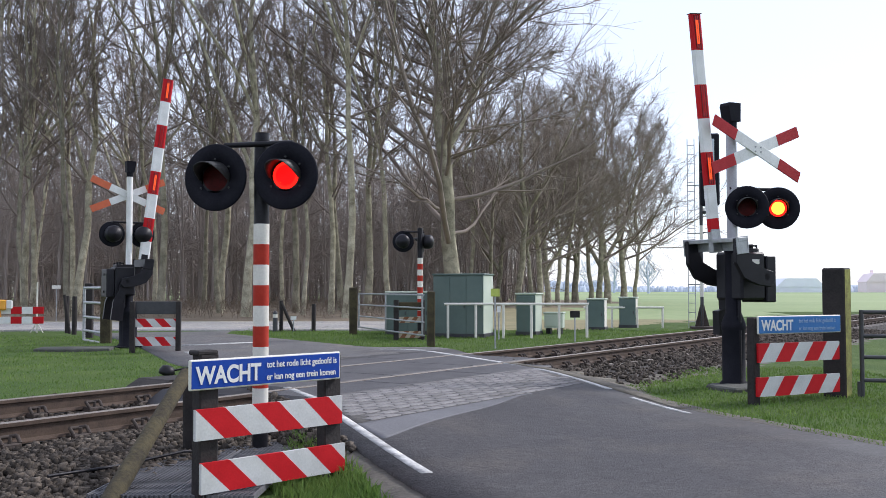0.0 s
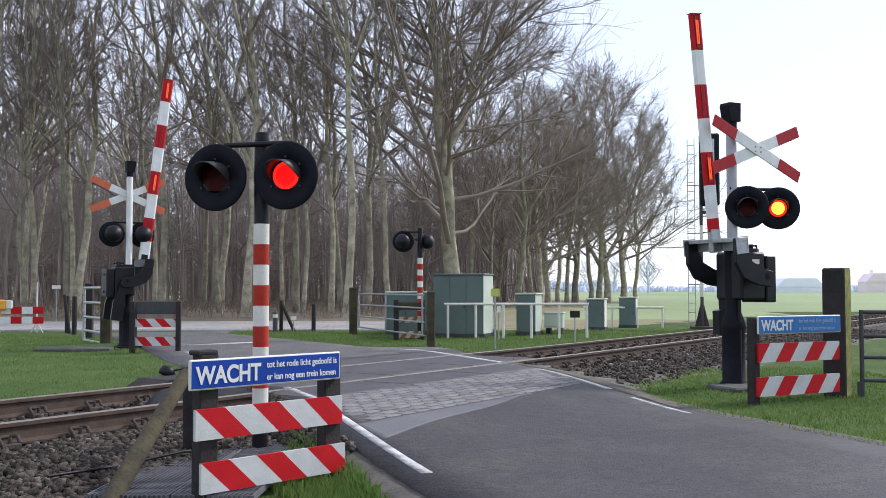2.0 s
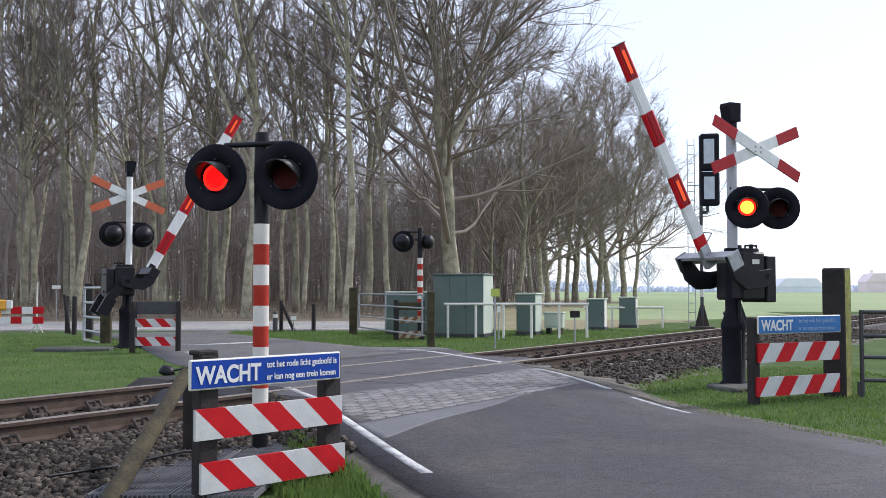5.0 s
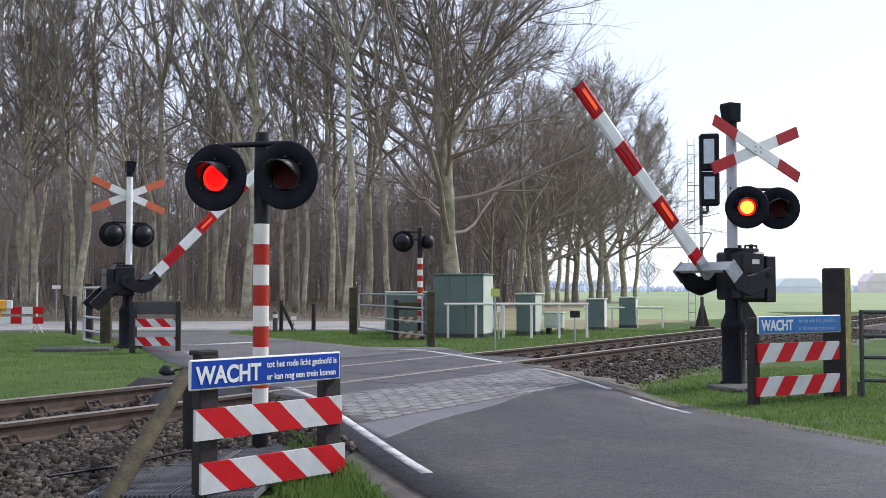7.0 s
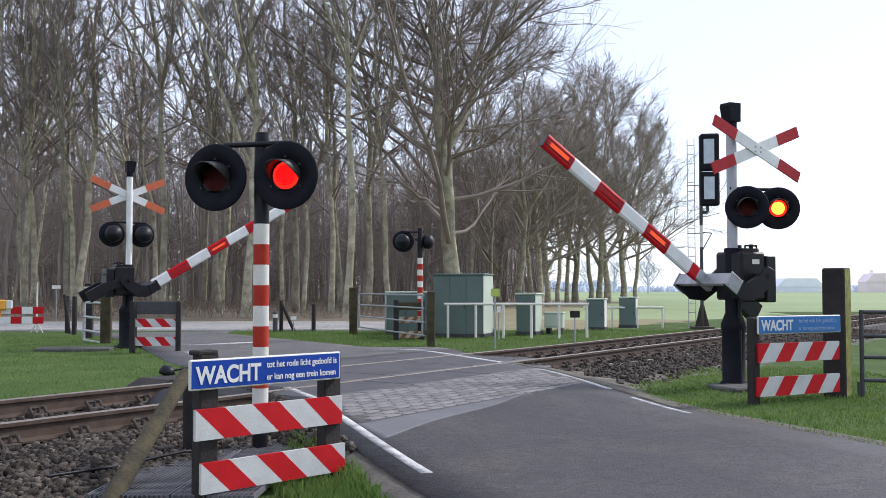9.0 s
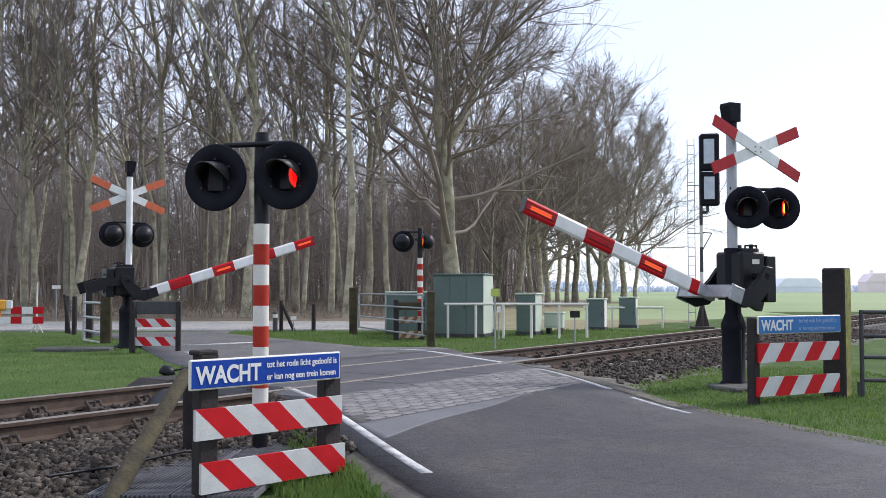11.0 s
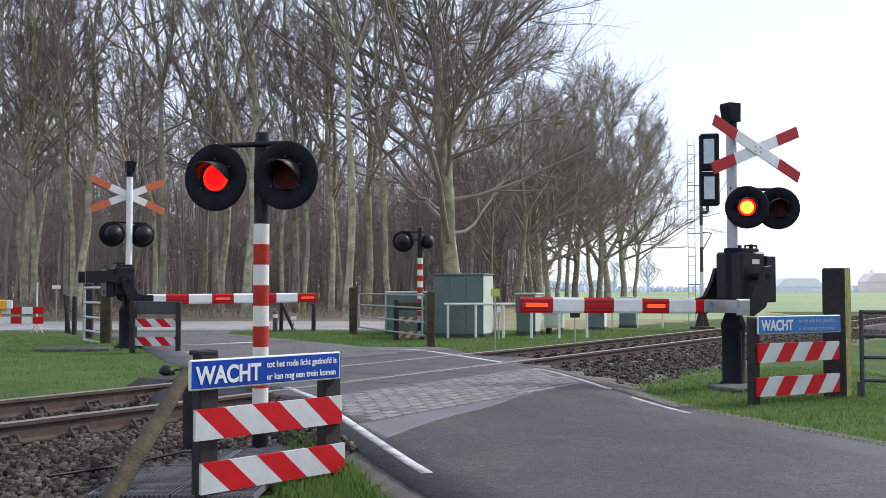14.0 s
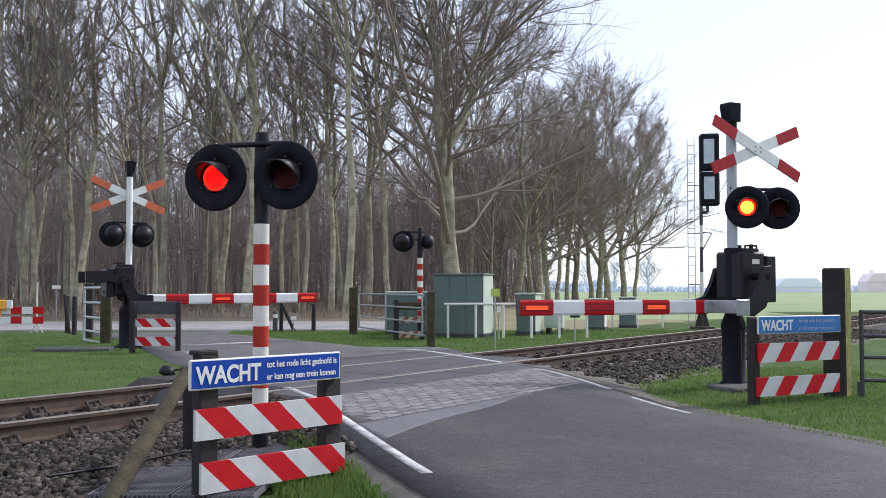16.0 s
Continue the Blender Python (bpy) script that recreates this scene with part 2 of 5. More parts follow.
def rod(bm, a, b, r1, r2=None, seg=12, mat=0, caps=True):
    """A tapered round bar from a to b."""
    a, b = Vector(a), Vector(b)
    d = b - a
    q = d.to_track_quat("Z", "Y").to_matrix().to_4x4()
    m = Matrix.Translation((a + b) / 2) @ q
    r = bmesh.ops.create_cone(bm, cap_ends=caps, segments=seg, radius1=r1, radius2=r1 if r2 is None else r2, depth=d.length, matrix=m)
    for f in {f for v in r["verts"] for f in v.link_faces}:
        f.material_index = mat
        f.smooth = len(f.verts) == 4
        if len(f.verts) != 4:
            for e in f.edges:
                e.smooth = False
    return bm


def lathe(bm, profile, seg=24, m=Matrix(), mat=0, mats=None):
    """A turned body round z from (radius, height) pairs."""
    rings = []
    for r, h in profile:
        rings.append([bm.verts.new(m @ Vector((r * math.cos(2 * math.pi * i / seg), r * math.sin(2 * math.pi * i / seg), h))) for i in range(seg)])
    for k in range(len(rings) - 1):
        for i in range(seg):
            f = bm.faces.new((rings[k][i], rings[k][(i + 1) % seg], rings[k + 1][(i + 1) % seg], rings[k + 1][i]))
            f.material_index = mats[k] if mats else mat
            f.smooth = True
    for ring, k in ((rings[0], 0), (rings[-1], -1)):
        if profile[k][0] > 1e-4:
            f = bm.faces.new(ring)
            for e in f.edges:
                e.smooth = False
            f.material_index = (mats[0] if k == 0 else mats[-1]) if mats else mat
    return bm


def prism(bm, outline, depth, m=Matrix(), mat=0):
    """An outline in x, z pushed through y by depth, centred."""
    a = [bm.verts.new(m @ Vector((x, -depth / 2, z))) for x, z in outline]
    b = [bm.verts.new(m @ Vector((x, depth / 2, z))) for x, z in outline]
    fs = [bm.faces.new(a), bm.faces.new(b[::-1])]
    for i in range(len(a)):
        j = (i + 1) % len(a)
        fs.append(bm.faces.new((a[j], a[i], b[i], b[j])))
    for f in fs:
        f.material_index = mat
    return bm


def tube(bm, pts, r, seg=8, mat=0):
    """A bent round bar through points."""
    for a, b in zip(pts, pts[1:]):
        rod(bm, a, b, r, seg=seg, mat=mat)
    return bm


def raw(name, verts, faces, mats, parent=None, smooth=False):
    """A mesh from numpy arrays."""
    me = bpy.data.meshes.new(name)
    verts, faces = np.asarray(verts, np.float32), np.asarray(faces, np.int32)
    me.vertices.add(len(verts))
    me.vertices.foreach_set("co", verts.ravel())
    k = faces.shape[1]
    me.loops.add(faces.size)
    me.loops.foreach_set("vertex_index", faces.ravel())
    me.polygons.add(len(faces))
    me.polygons.foreach_set("loop_start", np.arange(0, faces.size, k, dtype=np.int32))
    me.polygons.foreach_set("loop_total", np.full(len(faces), k, np.int32))
    if smooth:
        me.polygons.foreach_set("use_smooth", np.ones(len(faces), bool))
    me.update(calc_edges=True)
    for m in mats if isinstance(mats, (list, tuple)) else [mats]:
        me.materials.append(m)
    ob = new(name, me)
    if parent is not None:
        ob.parent = parent
    return ob


def thing(name, m, label, category, group="", kind=""):
    ob = new(name)
    ob.empty_display_size = 0.2
    ob.matrix_basis = m
    return tagged(ob, label, category, group, kind)


# ---- the plan: track and road ----
TA = radians(56.0)                                   # the track's direction
TD, TN = Vector((math.cos(TA), math.sin(TA), 0)), Vector((math.sin(TA), -math.cos(TA), 0))
TC = Vector((-0.905, 12.90, 0))                      # a point on its centre line
RAIL_Z = 0.20
RA = radians(112.6)                                  # the road's direction
RD, RN = Vector((math.cos(RA), math.sin(RA), 0)), Vector((math.sin(RA), -math.cos(RA), 0))
U0, U1 = 2.42, 6.26                                  # the road's two edges, along RN
ROAD_RZ = 22.6


def side(x, y):
    """Distance from the track's centre line, near side positive."""
    return (x - TC.x) * TN.x + (y - TC.y) * TN.y


def track_point(s, w, z):
    """s along the track from its reference, w across (near side positive)."""
    return Vector((TC.x + TD.x * s + TN.x * w, TC.y + TD.y * s + TN.y * w, z))


def smooth01(x):
    x = min(max(x, 0.0), 1.0)
    return x * x * (3 - 2 * x)


def road_z(x, y):
    s = side(x, y)
    if s >= 0:
        return RAIL_Z - 0.20 * smooth01((s - 1.5) / 3.2)
    return RAIL_Z - 0.20 * smooth01((-s - 1.4) / 4.5)


def ground_z(x, y):
    s = side(x, y)
    u = x * RN.x + y * RN.y
    bed = smooth01((abs(s) - 1.45) / 1.25)
    near = -0.10 if s > 0 else -0.03
    if s > 0 and u > 6:
        near = -0.10 + 0.08 * smooth01((u - 6.0) / 1.5)
    z = RAIL_Z - 0.19 + (near - RAIL_Z + 0.19) * bed
    z += 0.03 * noise.noise((x * 0.9, y * 0.9, 0.3)) * bed
    inroad = smooth01((u - U0 + 0.55) / 0.42) * smooth01((U1 + 0.9 - u) / 0.6)
    if inroad > 0:
        z = z * (1 - inroad) + (road_z(x, y) - 0.02) * inroad
    return z


def build_ground():
    xs = np.concatenate([[-2500, -900, -300, -120, -60, -30], np.arange(-18, -3.1, 0.3), np.arange(-3, 5, 0.13), np.arange(5, 18.1, 0.3), [24, 40, 80, 200, 500, 1200, 2500]])
    ys = np.concatenate([[-2500, -600, -100, -30, -10, -3], np.arange(0, 4, 0.3), np.arange(4, 14, 0.15), np.arange(14, 36, 0.3), np.arange(36, 60, 2.0), [70, 90, 120, 200, 400, 900, 2500]])
    vs, fs = [], []
    for y in ys:
        for x in xs:
            vs.append((x, y, ground_z(x, y) if abs(x) < 60 and -10 < y < 60 else -0.05))
    w = len(xs)
    for j in range(len(ys) - 1):
        for i in range(w - 1):
            fs.append((j * w + i, j * w + i + 1, (j + 1) * w + i + 1, (j + 1) * w + i))
    ob = raw("ground", vs, fs, [M_GRASSGROUND, M_FIELD, M_LITTER, M_BALLASTBED, M_DRYGRASS, M_SOIL, M_GRAVEL], smooth=True)
    me = ob.data
    idx = []
    for p in me.polygons:
        c = p.center
        s = side(c.x, c.y)
        edge = 0.25 * noise.noise((c.x * 0.7, c.y * 0.7, 2.0))
        u, v = c.x * RN.x + c.y * RN.y, c.x * RD.x + c.y * RD.y
        if 3 < v < 11 and U0 - 0.36 + 0.5 * edge < u < U0 + 0.5:
            idx.append(5)
        elif 9.4 < v < 13 and U1 - 0.5 < u < U1 + 0.12 + 0.6 * smooth01((v - 9.4) / 1.2) + edge:
            idx.append(5)
        elif 2.35 + edge < s < 2.95 + edge and u > U1 and c.y < 40:
            idx.append(6)
        elif -2.5 + edge < s < 2.7 + edge and abs(c.x) < 60 and c.y < 60:
            idx.append(3)
        elif s < -6 and 39.5 < c.y < 125 and c.x < min(4 + (c.y - 40) * 0.24, -0.5 + max(0.0, c.y - 56) * 0.5):
            idx.append(2)
        elif s < -6 and (c.y > 36 or c.y > 31 and c.x > 1.5):
            idx.append(4 if c.y < 42 or c.y < 110 and c.x < 3 + (c.y - 40) * 0.22 else 1)
        elif c.y > 60 or c.x > 30:
            idx.append(1)
        else:
            idx.append(0)
    me.polygons.foreach_set("material_index", np.array(idx, np.int32))
    tagged(ob, "grassy verge, ballast, leaf litter and open field around the crossing", "ground", kind="structure")


def strip(name, pts_left, pts_right, mat, lift, label, category, zf=road_z, cross=8, thick=0.05):
    """A sheet between two edge lines laid on the road's height, with a thickness."""
    n = len(pts_left)
    vs, fs = [], []
    for a, b in zip(pts_left, pts_right):
        for k in range(cross + 1):
            x, y = a[0] + (b[0] - a[0]) * k / cross, a[1] + (b[1] - a[1]) * k / cross
            vs.append((x, y, zf(x, y) + lift))
    w = cross + 1
    for j in range(n - 1):
        for i in range(cross):
            fs.append((j * w + i, j * w + i + 1, (j + 1) * w + i + 1, (j + 1) * w + i))
    base = len(vs)
    vs += [(x, y, z - thick) for x, y, z in vs[:]]
    rim = [i for i in range(w)] + [j * w + cross for j in range(1, n)] + [(n - 1) * w + i for i in range(cross - 1, -1, -1)] + [j * w for j in range(n - 2, 0, -1)]
    for i, a in enumerate(rim):
        b = rim[(i + 1) % len(rim)]
        fs.append((a, base + a, base + b, b))
    ob = raw(name, vs, fs, mat)
    return tagged(ob, label, category, kind="structure")


def uv(u, v):
    return (RN.x * u + RD.x * v, RN.y * u + RD.y * v)


def far_bend(v):
    """How far the road's far edge swings in before it meets the side road."""
    return 0.21 * max(0.0, v - 19.3) - 1.1 * smooth01((v - 28.0) / 3)


def build_road():
    vv = np.concatenate([np.arange(-44, -6, 2.0), np.arange(-6, 30.1, 0.15)])
    flare = lambda v: 0.9 * smooth01((v - 24.5) / 5)
    rd = strip("road", [uv(U0 - 0.16 - flare(v) * 0.6, v) for v in vv], [uv(U1 + 0.05 + 0.75 * smooth01((v - 12) / 6) - far_bend(v), v) for v in vv], M_ASPHALT, 0.0,
          "grey worn asphalt road over the railway", "road")
    # beyond the rails the asphalt is coloured lighter to imitate grazing sheen
    rd.data.materials.append(M_ASPHALT_SHEEN)
    rd.data.polygons.foreach_set("material_index", np.array([1 if side(p.center.x, p.center.y) < -1.9 else 0 for p in rd.data.polygons], np.int32))
    xs = np.arange(-60, 0.1, 2.0)
    flat = lambda x, y: 0.0
    strip("road_side", [(x, 30.5 + 0.02 * x) for x in xs], [(x, 38.5 + 0.03 * x) for x in xs], M_ASPHALT_OLD_SHEEN, 0.012, "pale old asphalt side road along the wood, sheen in its colour", "road", zf=flat)
    vv = np.concatenate([np.arange(-44, -2, 2.0), np.arange(-2, 10.4, 0.2)])
    strip("road_shoulder", [uv(U1 + 0.04, v) for v in vv], [uv(U1 + 0.30 + 0.10 * noise.noise((v * 1.1, 0.0, 5.0)), v) for v in vv], M_SOIL, -0.008, "bare sandy strip along the asphalt edge", "road shoulder", cross=3, thick=0.03)
    vv = np.arange(8.6, 12.9, 0.1)
    wide = lambda v: smooth01((v - 8.6) / 1.4) * smooth01((13.1 - v) / 0.8) * (1 + 0.35 * noise.noise((v * 2.3, 1.0, 5.0)))
    sink = lambda x, y: road_z(x, y) - 0.13 * smooth01((x * RN.x + y * RN.y - U1 - 0.12) / 0.6)
    strip("road_shoulder", [uv(U1 - 0.02, v) for v in vv], [uv(U1 + 0.04 + 0.85 * wide(v), v) for v in vv], M_GRAVEL, 0.007, "sandy gravel patch between asphalt and ballast", "road shoulder", zf=sink, cross=8, thick=0.06)
    # edge lines
    for u, v0, v1, wd in ((U0 + 0.02, 6.25, 8.75, 0.085), (U0 + 0.10, 9.0, 10.6, 0.08), (U0 + 0.45, 17.5, 20.5, 0.10)):
        vv = np.arange(v0, v1, 0.15)
        strip("edge_line", [uv(u, v) for v in vv], [uv(u + wd, v) for v in vv], M_WHITELINE, 0.006, "worn white edge line on the asphalt", "road marking", cross=1, thick=0.02)
    for u, v0, v1, wd in ((U1 - 0.16, 8.3, 9.5, 0.06), (U1 - 0.10, 9.9, 11.8, 0.10), (U1 - 0.06, 12.2, 15.8, 0.12), (U1 - 0.02, 16.0, 18.6, 0.11)):
        vv = np.arange(v0, v1, 0.15)
        strip("edge_line", [uv(u, v) for v in vv], [uv(u + wd, v) for v in vv], M_WHITELINE, 0.006, "worn white edge line on the asphalt", "road marking", cross=1, thick=0.02)
    strip("stop_line", [(-5.75, 22.0), (-4.35, 23.3)], [(-5.9, 22.25), (-4.5, 23.55)], M_WHITELINE, 0.008, "white stop line across one lane", "road marking", cross=1, thick=0.02)


def build_track():
    head = [(0.036, -0.036), (0.036, -0.006), (0.028, 0.0), (-0.028, 0.0), (-0.036, -0.006), (-0.036, -0.036), (-0.010, -0.046), (0.010, -0.046)]
    foot = [(-0.075, -0.172), (0.075, -0.172), (0.075, -0.16), (0.012, -0.14), (0.0095, -0.046), (-0.0095, -0.046), (-0.012, -0.14), (-0.075, -0.16)]
    for w in (0.7535, -0.7535):
        rail = thing("rail", Matrix.Translation(track_point(0, w, RAIL_Z + 0.009)) @ pose(0, 0, 0, 0, 0, 56.0 - 90.0), "rusty steel rail with a worn running top", "rail", "rails of the track")
        for nm, prof, mats in (("rail_head", head, [M_RAILSIDE, M_RAILTOP]), ("rail_web_and_foot", foot, [M_RAILSIDE])):
            bm = bmesh.new()
            ends = [[bm.verts.new((px, y, pz)) for px, pz in prof] for y in (-30.0, 160.0)]
            for i in range(len(prof)):
                j = (i + 1) % len(prof)
                f = bm.faces.new((ends[0][i], ends[0][j], ends[1][j], ends[1][i]))
                f.material_index = 1 if len(mats) > 1 and i in (1, 2, 3) else 0
            bm.faces.new(ends[0])
            bm.faces.new(ends[1][::-1])
            part(nm, bm, mats, rail)
    # sleepers
    first = thing("sleeper", Matrix.Translation(track_point(-12.6, 0, 0)) @ pose(0, 0, 0, 0, 0, 56.0), "brown-grey concrete sleeper in the ballast", "sleeper", "sleepers of the track")
    bm = bmesh.new()
    box(bm, 0.26, 2.5, 0.2, pose(0, 0, RAIL_Z - 0.28), 0.02)
    part("sleeper_body", bm, M_SLEEPER, first)
    for w in (0.7535, -0.7535):
        for d in (-1, 1):
            bm = bmesh.new()
            box(bm, 0.17, 0.12, 0.05, pose(0, w + d * 0.125, RAIL_Z - 0.16), 0.01)
            rod(bm, (0, w + d * 0.15, RAIL_Z - 0.17), (0, w + d * 0.15, RAIL_Z - 0.085), 0.016, seg=6)
            tube(bm, [(-0.075, w + d * 0.17, RAIL_Z - 0.14), (-0.08, w + d * 0.12, RAIL_Z - 0.085), (-0.045, w + d * 0.07, RAIL_Z - 0.095), (0.045, w + d * 0.07, RAIL_Z - 0.095), (0.08, w + d * 0.12, RAIL_Z - 0.085), (0.075, w + d * 0.17, RAIL_Z - 0.14)], 0.016, 6)
            part("rail_clip", bm, M_CLIP, first, "rusty rail fastening")
    for k in range(1, 95):
        s = -12.6 + 0.63 * k
        if -1.7 < s < 2.6:
            continue
        copy_thing(first, Matrix.Translation(track_point(s, 0, 0)) @ pose(0, 0, 0, 0, 0, 56.0))
    # crossing panels
    for w0, w1, head, last in ((-0.66, 0.66, -2.3, 3.2), (0.83, 1.55, -2.9, 2.0), (-1.55, -0.83, -1.7, 3.6)):
        for k in range(3):
            bm = bmesh.new()
            s0, s1 = head + k * (last - head) / 3 + 0.01, head + (k + 1) * (last - head) / 3 - 0.01
            c = track_point((s0 + s1) / 2, (w0 + w1) / 2, RAIL_Z - 0.075)
            box(bm, s1 - s0, w1 - w0, 0.16, Matrix.Translation(c) @ pose(0, 0, 0, 0, 0, 56), 0.012)
            tagged(part("crossing_panel", bm, M_RUBBER), "dark rubber and asphalt level crossing panel between rails", "crossing panel", "level crossing panels")
    # sloped end piece
    bm = bmesh.new()
    prism(bm, [(-0.75, -0.16), (0.0, -0.16), (0.0, -0.02), (-0.5, -0.03)], 1.2, Matrix.Translation(track_point(-2.42, 0.0, RAIL_Z)) @ pose(0, 0, 0, 0, 0, 56))
    tagged(part("panel_ramp", bm, M_BLACK), "black sloped end piece of the crossing panels", "ramp")


build_ground()
build_road()
build_track()


# ---- signals and barriers ----
def lamp_head(parent, x, z, y=0.0, turn=0.0, core=True):
    """Round black background with hood and housing; faces the parent's -y. Returns the turning lamp block."""
    bm = bmesh.new()
    lathe(bm, [(0.128, 0.0), (0.262, 0.0), (0.275, 0.012), (0.275, 0.022), (0.262, 0.03), (0.128, 0.022), (0.128, 0.0)], 36, pose(0, 0, 0, 90, 0, 0))
    back = part("background_disc", bm, M_BLACKMATT, parent, "round matt black background", at=pose(x, y, z, 0, 0, turn))
    bm = bmesh.new()
    lathe(bm, [(0.132, -0.02), (0.182, -0.04), (0.182, -0.17), (0.14, -0.25), (0.0, -0.28)], 24, pose(0, 0, 0, 90, 0, 0))
    part("housing", bm, M_BLACK, back)
    bm = bmesh.new()
    n = 26
    rows = []
    for i in range(n + 1):
        a = radians(-18 + 216 * i / n)
        ca, sa = math.cos(a), math.sin(a)
        ln = 0.030 + 0.215 * smooth01((sa + 0.35) / 1.3)
        rows.append([bm.verts.new((r * ca, -yy, r * sa - (0.02 if yy > 0.05 else 0))) for r, yy in ((0.131, 0.02), (0.126, ln), (0.121, ln), (0.126, 0.02))])
    for p, q in zip(rows, rows[1:]):
        for k in range(4):
            f = bm.faces.new((p[k], q[k], q[(k + 1) % 4], p[(k + 1) % 4]))
            f.smooth = k in (0, 2)
    bm.faces.new(rows[0])
    bm.faces.new(rows[-1][::-1])
    part("hood", bm, M_HOOD, back, "dull black sun hood")
    bm = bmesh.new()
    for a in (35, 90, 145, 215, 325):
        ca, sa = 0.150 * math.cos(radians(a)), 0.150 * math.sin(radians(a))
        rod(bm, (ca, 0.0, sa), (ca, -0.036, sa), 0.009, seg=6)
    part("screws", bm, M_HOOD, back, "small screws round the hood")
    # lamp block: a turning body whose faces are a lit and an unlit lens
    # turned over to stand in for the lamp switching on and off
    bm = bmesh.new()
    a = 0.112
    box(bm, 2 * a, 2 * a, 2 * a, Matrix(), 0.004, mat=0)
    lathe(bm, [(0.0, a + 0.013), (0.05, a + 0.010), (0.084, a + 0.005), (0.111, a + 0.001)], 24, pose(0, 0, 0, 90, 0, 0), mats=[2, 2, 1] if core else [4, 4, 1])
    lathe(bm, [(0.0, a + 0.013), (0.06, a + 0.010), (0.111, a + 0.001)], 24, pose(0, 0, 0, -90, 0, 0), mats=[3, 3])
    return part("blink_block", bm, [M_BLACK, M_LIT_RED, M_LIT_CORE, M_REDLENS_OFF, M_LIT_FACET], back, "red lamp block, turned over to stand in for blinking", at=pose(0, 0.095, 0))


def signal_bracket(parent, z, half, y=0.05):
    bm = bmesh.new()
    rod(bm, (-half, y, z), (half, y, z), 0.022, seg=10)
    part("cross_arm", bm, M_BLACK, parent)


def striped_pole(parent, r, bands, z0, z1, mats):
    """A round pole in coloured bands from z0 up to z1."""
    edges = np.linspace(z0, z1, bands + 1)
    for k in range(bands):
        bm = bmesh.new()
        lathe(bm, [(r, edges[k]), (r, edges[k + 1])], 20)
        part("band", bm, mats[k % 2], parent, "red band" if k % 2 else "white band")


LAMPS = []     # (lamp block, 0 for the first of a pair, 1 for the second)


def near_signal():
    t = thing("flashing_light", pose(-1.480, 8.10, -0.22, 0, 0, -14.6), "pair of red flashing lights on a red and white banded pole", "crossing signal")
    bm = bmesh.new()
    rod(bm, (0, 0, -0.1), (0, 0, 0.505), 0.062, seg=20)
    part("pole_foot", bm, M_BLACK, t, "black pole foot")
    bm = bmesh.new()
    rod(bm, (0, 0, 2.0), (0, 0, 2.69), 0.062, seg=20)
    rod(bm, (0, 0, 2.69), (0, 0, 2.745), 0.056, seg=16)
    part("pole", bm, M_BLACK, t, "black pole ends")
    striped_pole(t, 0.0645, 9, 0.505, 2.0, [M_OFFWHITE, M_BROWNRED])
    signal_bracket(t, 2.645, 0.30, -0.066)
    for k, x in ((0, -0.355), (1, 0.262)):
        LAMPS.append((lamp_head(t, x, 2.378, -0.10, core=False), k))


def crossbuck(parent, z, x, y, turn, lean, back=False):
    """Two crossed arms; the ends are red, the middle is white."""
    cb = thing("crossbuck", pose(x, y, z, 0, lean, turn), "", "")
    cb.parent = parent
    for s in (1, -1):
        bm = bmesh.new()
        L, w = 0.85, 0.075
        for x0, x1, m in ((-L, -0.42, 1), (-0.42, 0.42, 0), (0.42, L, 1)):
            box(bm, x1 - x0 - 0.001, 0.018, 2 * w, pose((x0 + x1) / 2, 0, 0), 0.003, mat=m)
        part("arm", bm, [M_WHITE, M_ORANGE if back else M_REDDULL], cb, at=pose(0, -s * 0.011, 0, 0, s * (23 if back else 21.5), 0))
    bm = bmesh.new()
    for dx in (-0.05, 0.05):
        for dz in (-0.03, 0.03):
            rod(bm, (dx, -0.03, dz), (dx, 0.09, dz), 0.011, seg=8)
    part("bolt", bm, M_GALV, cb)
    return cb


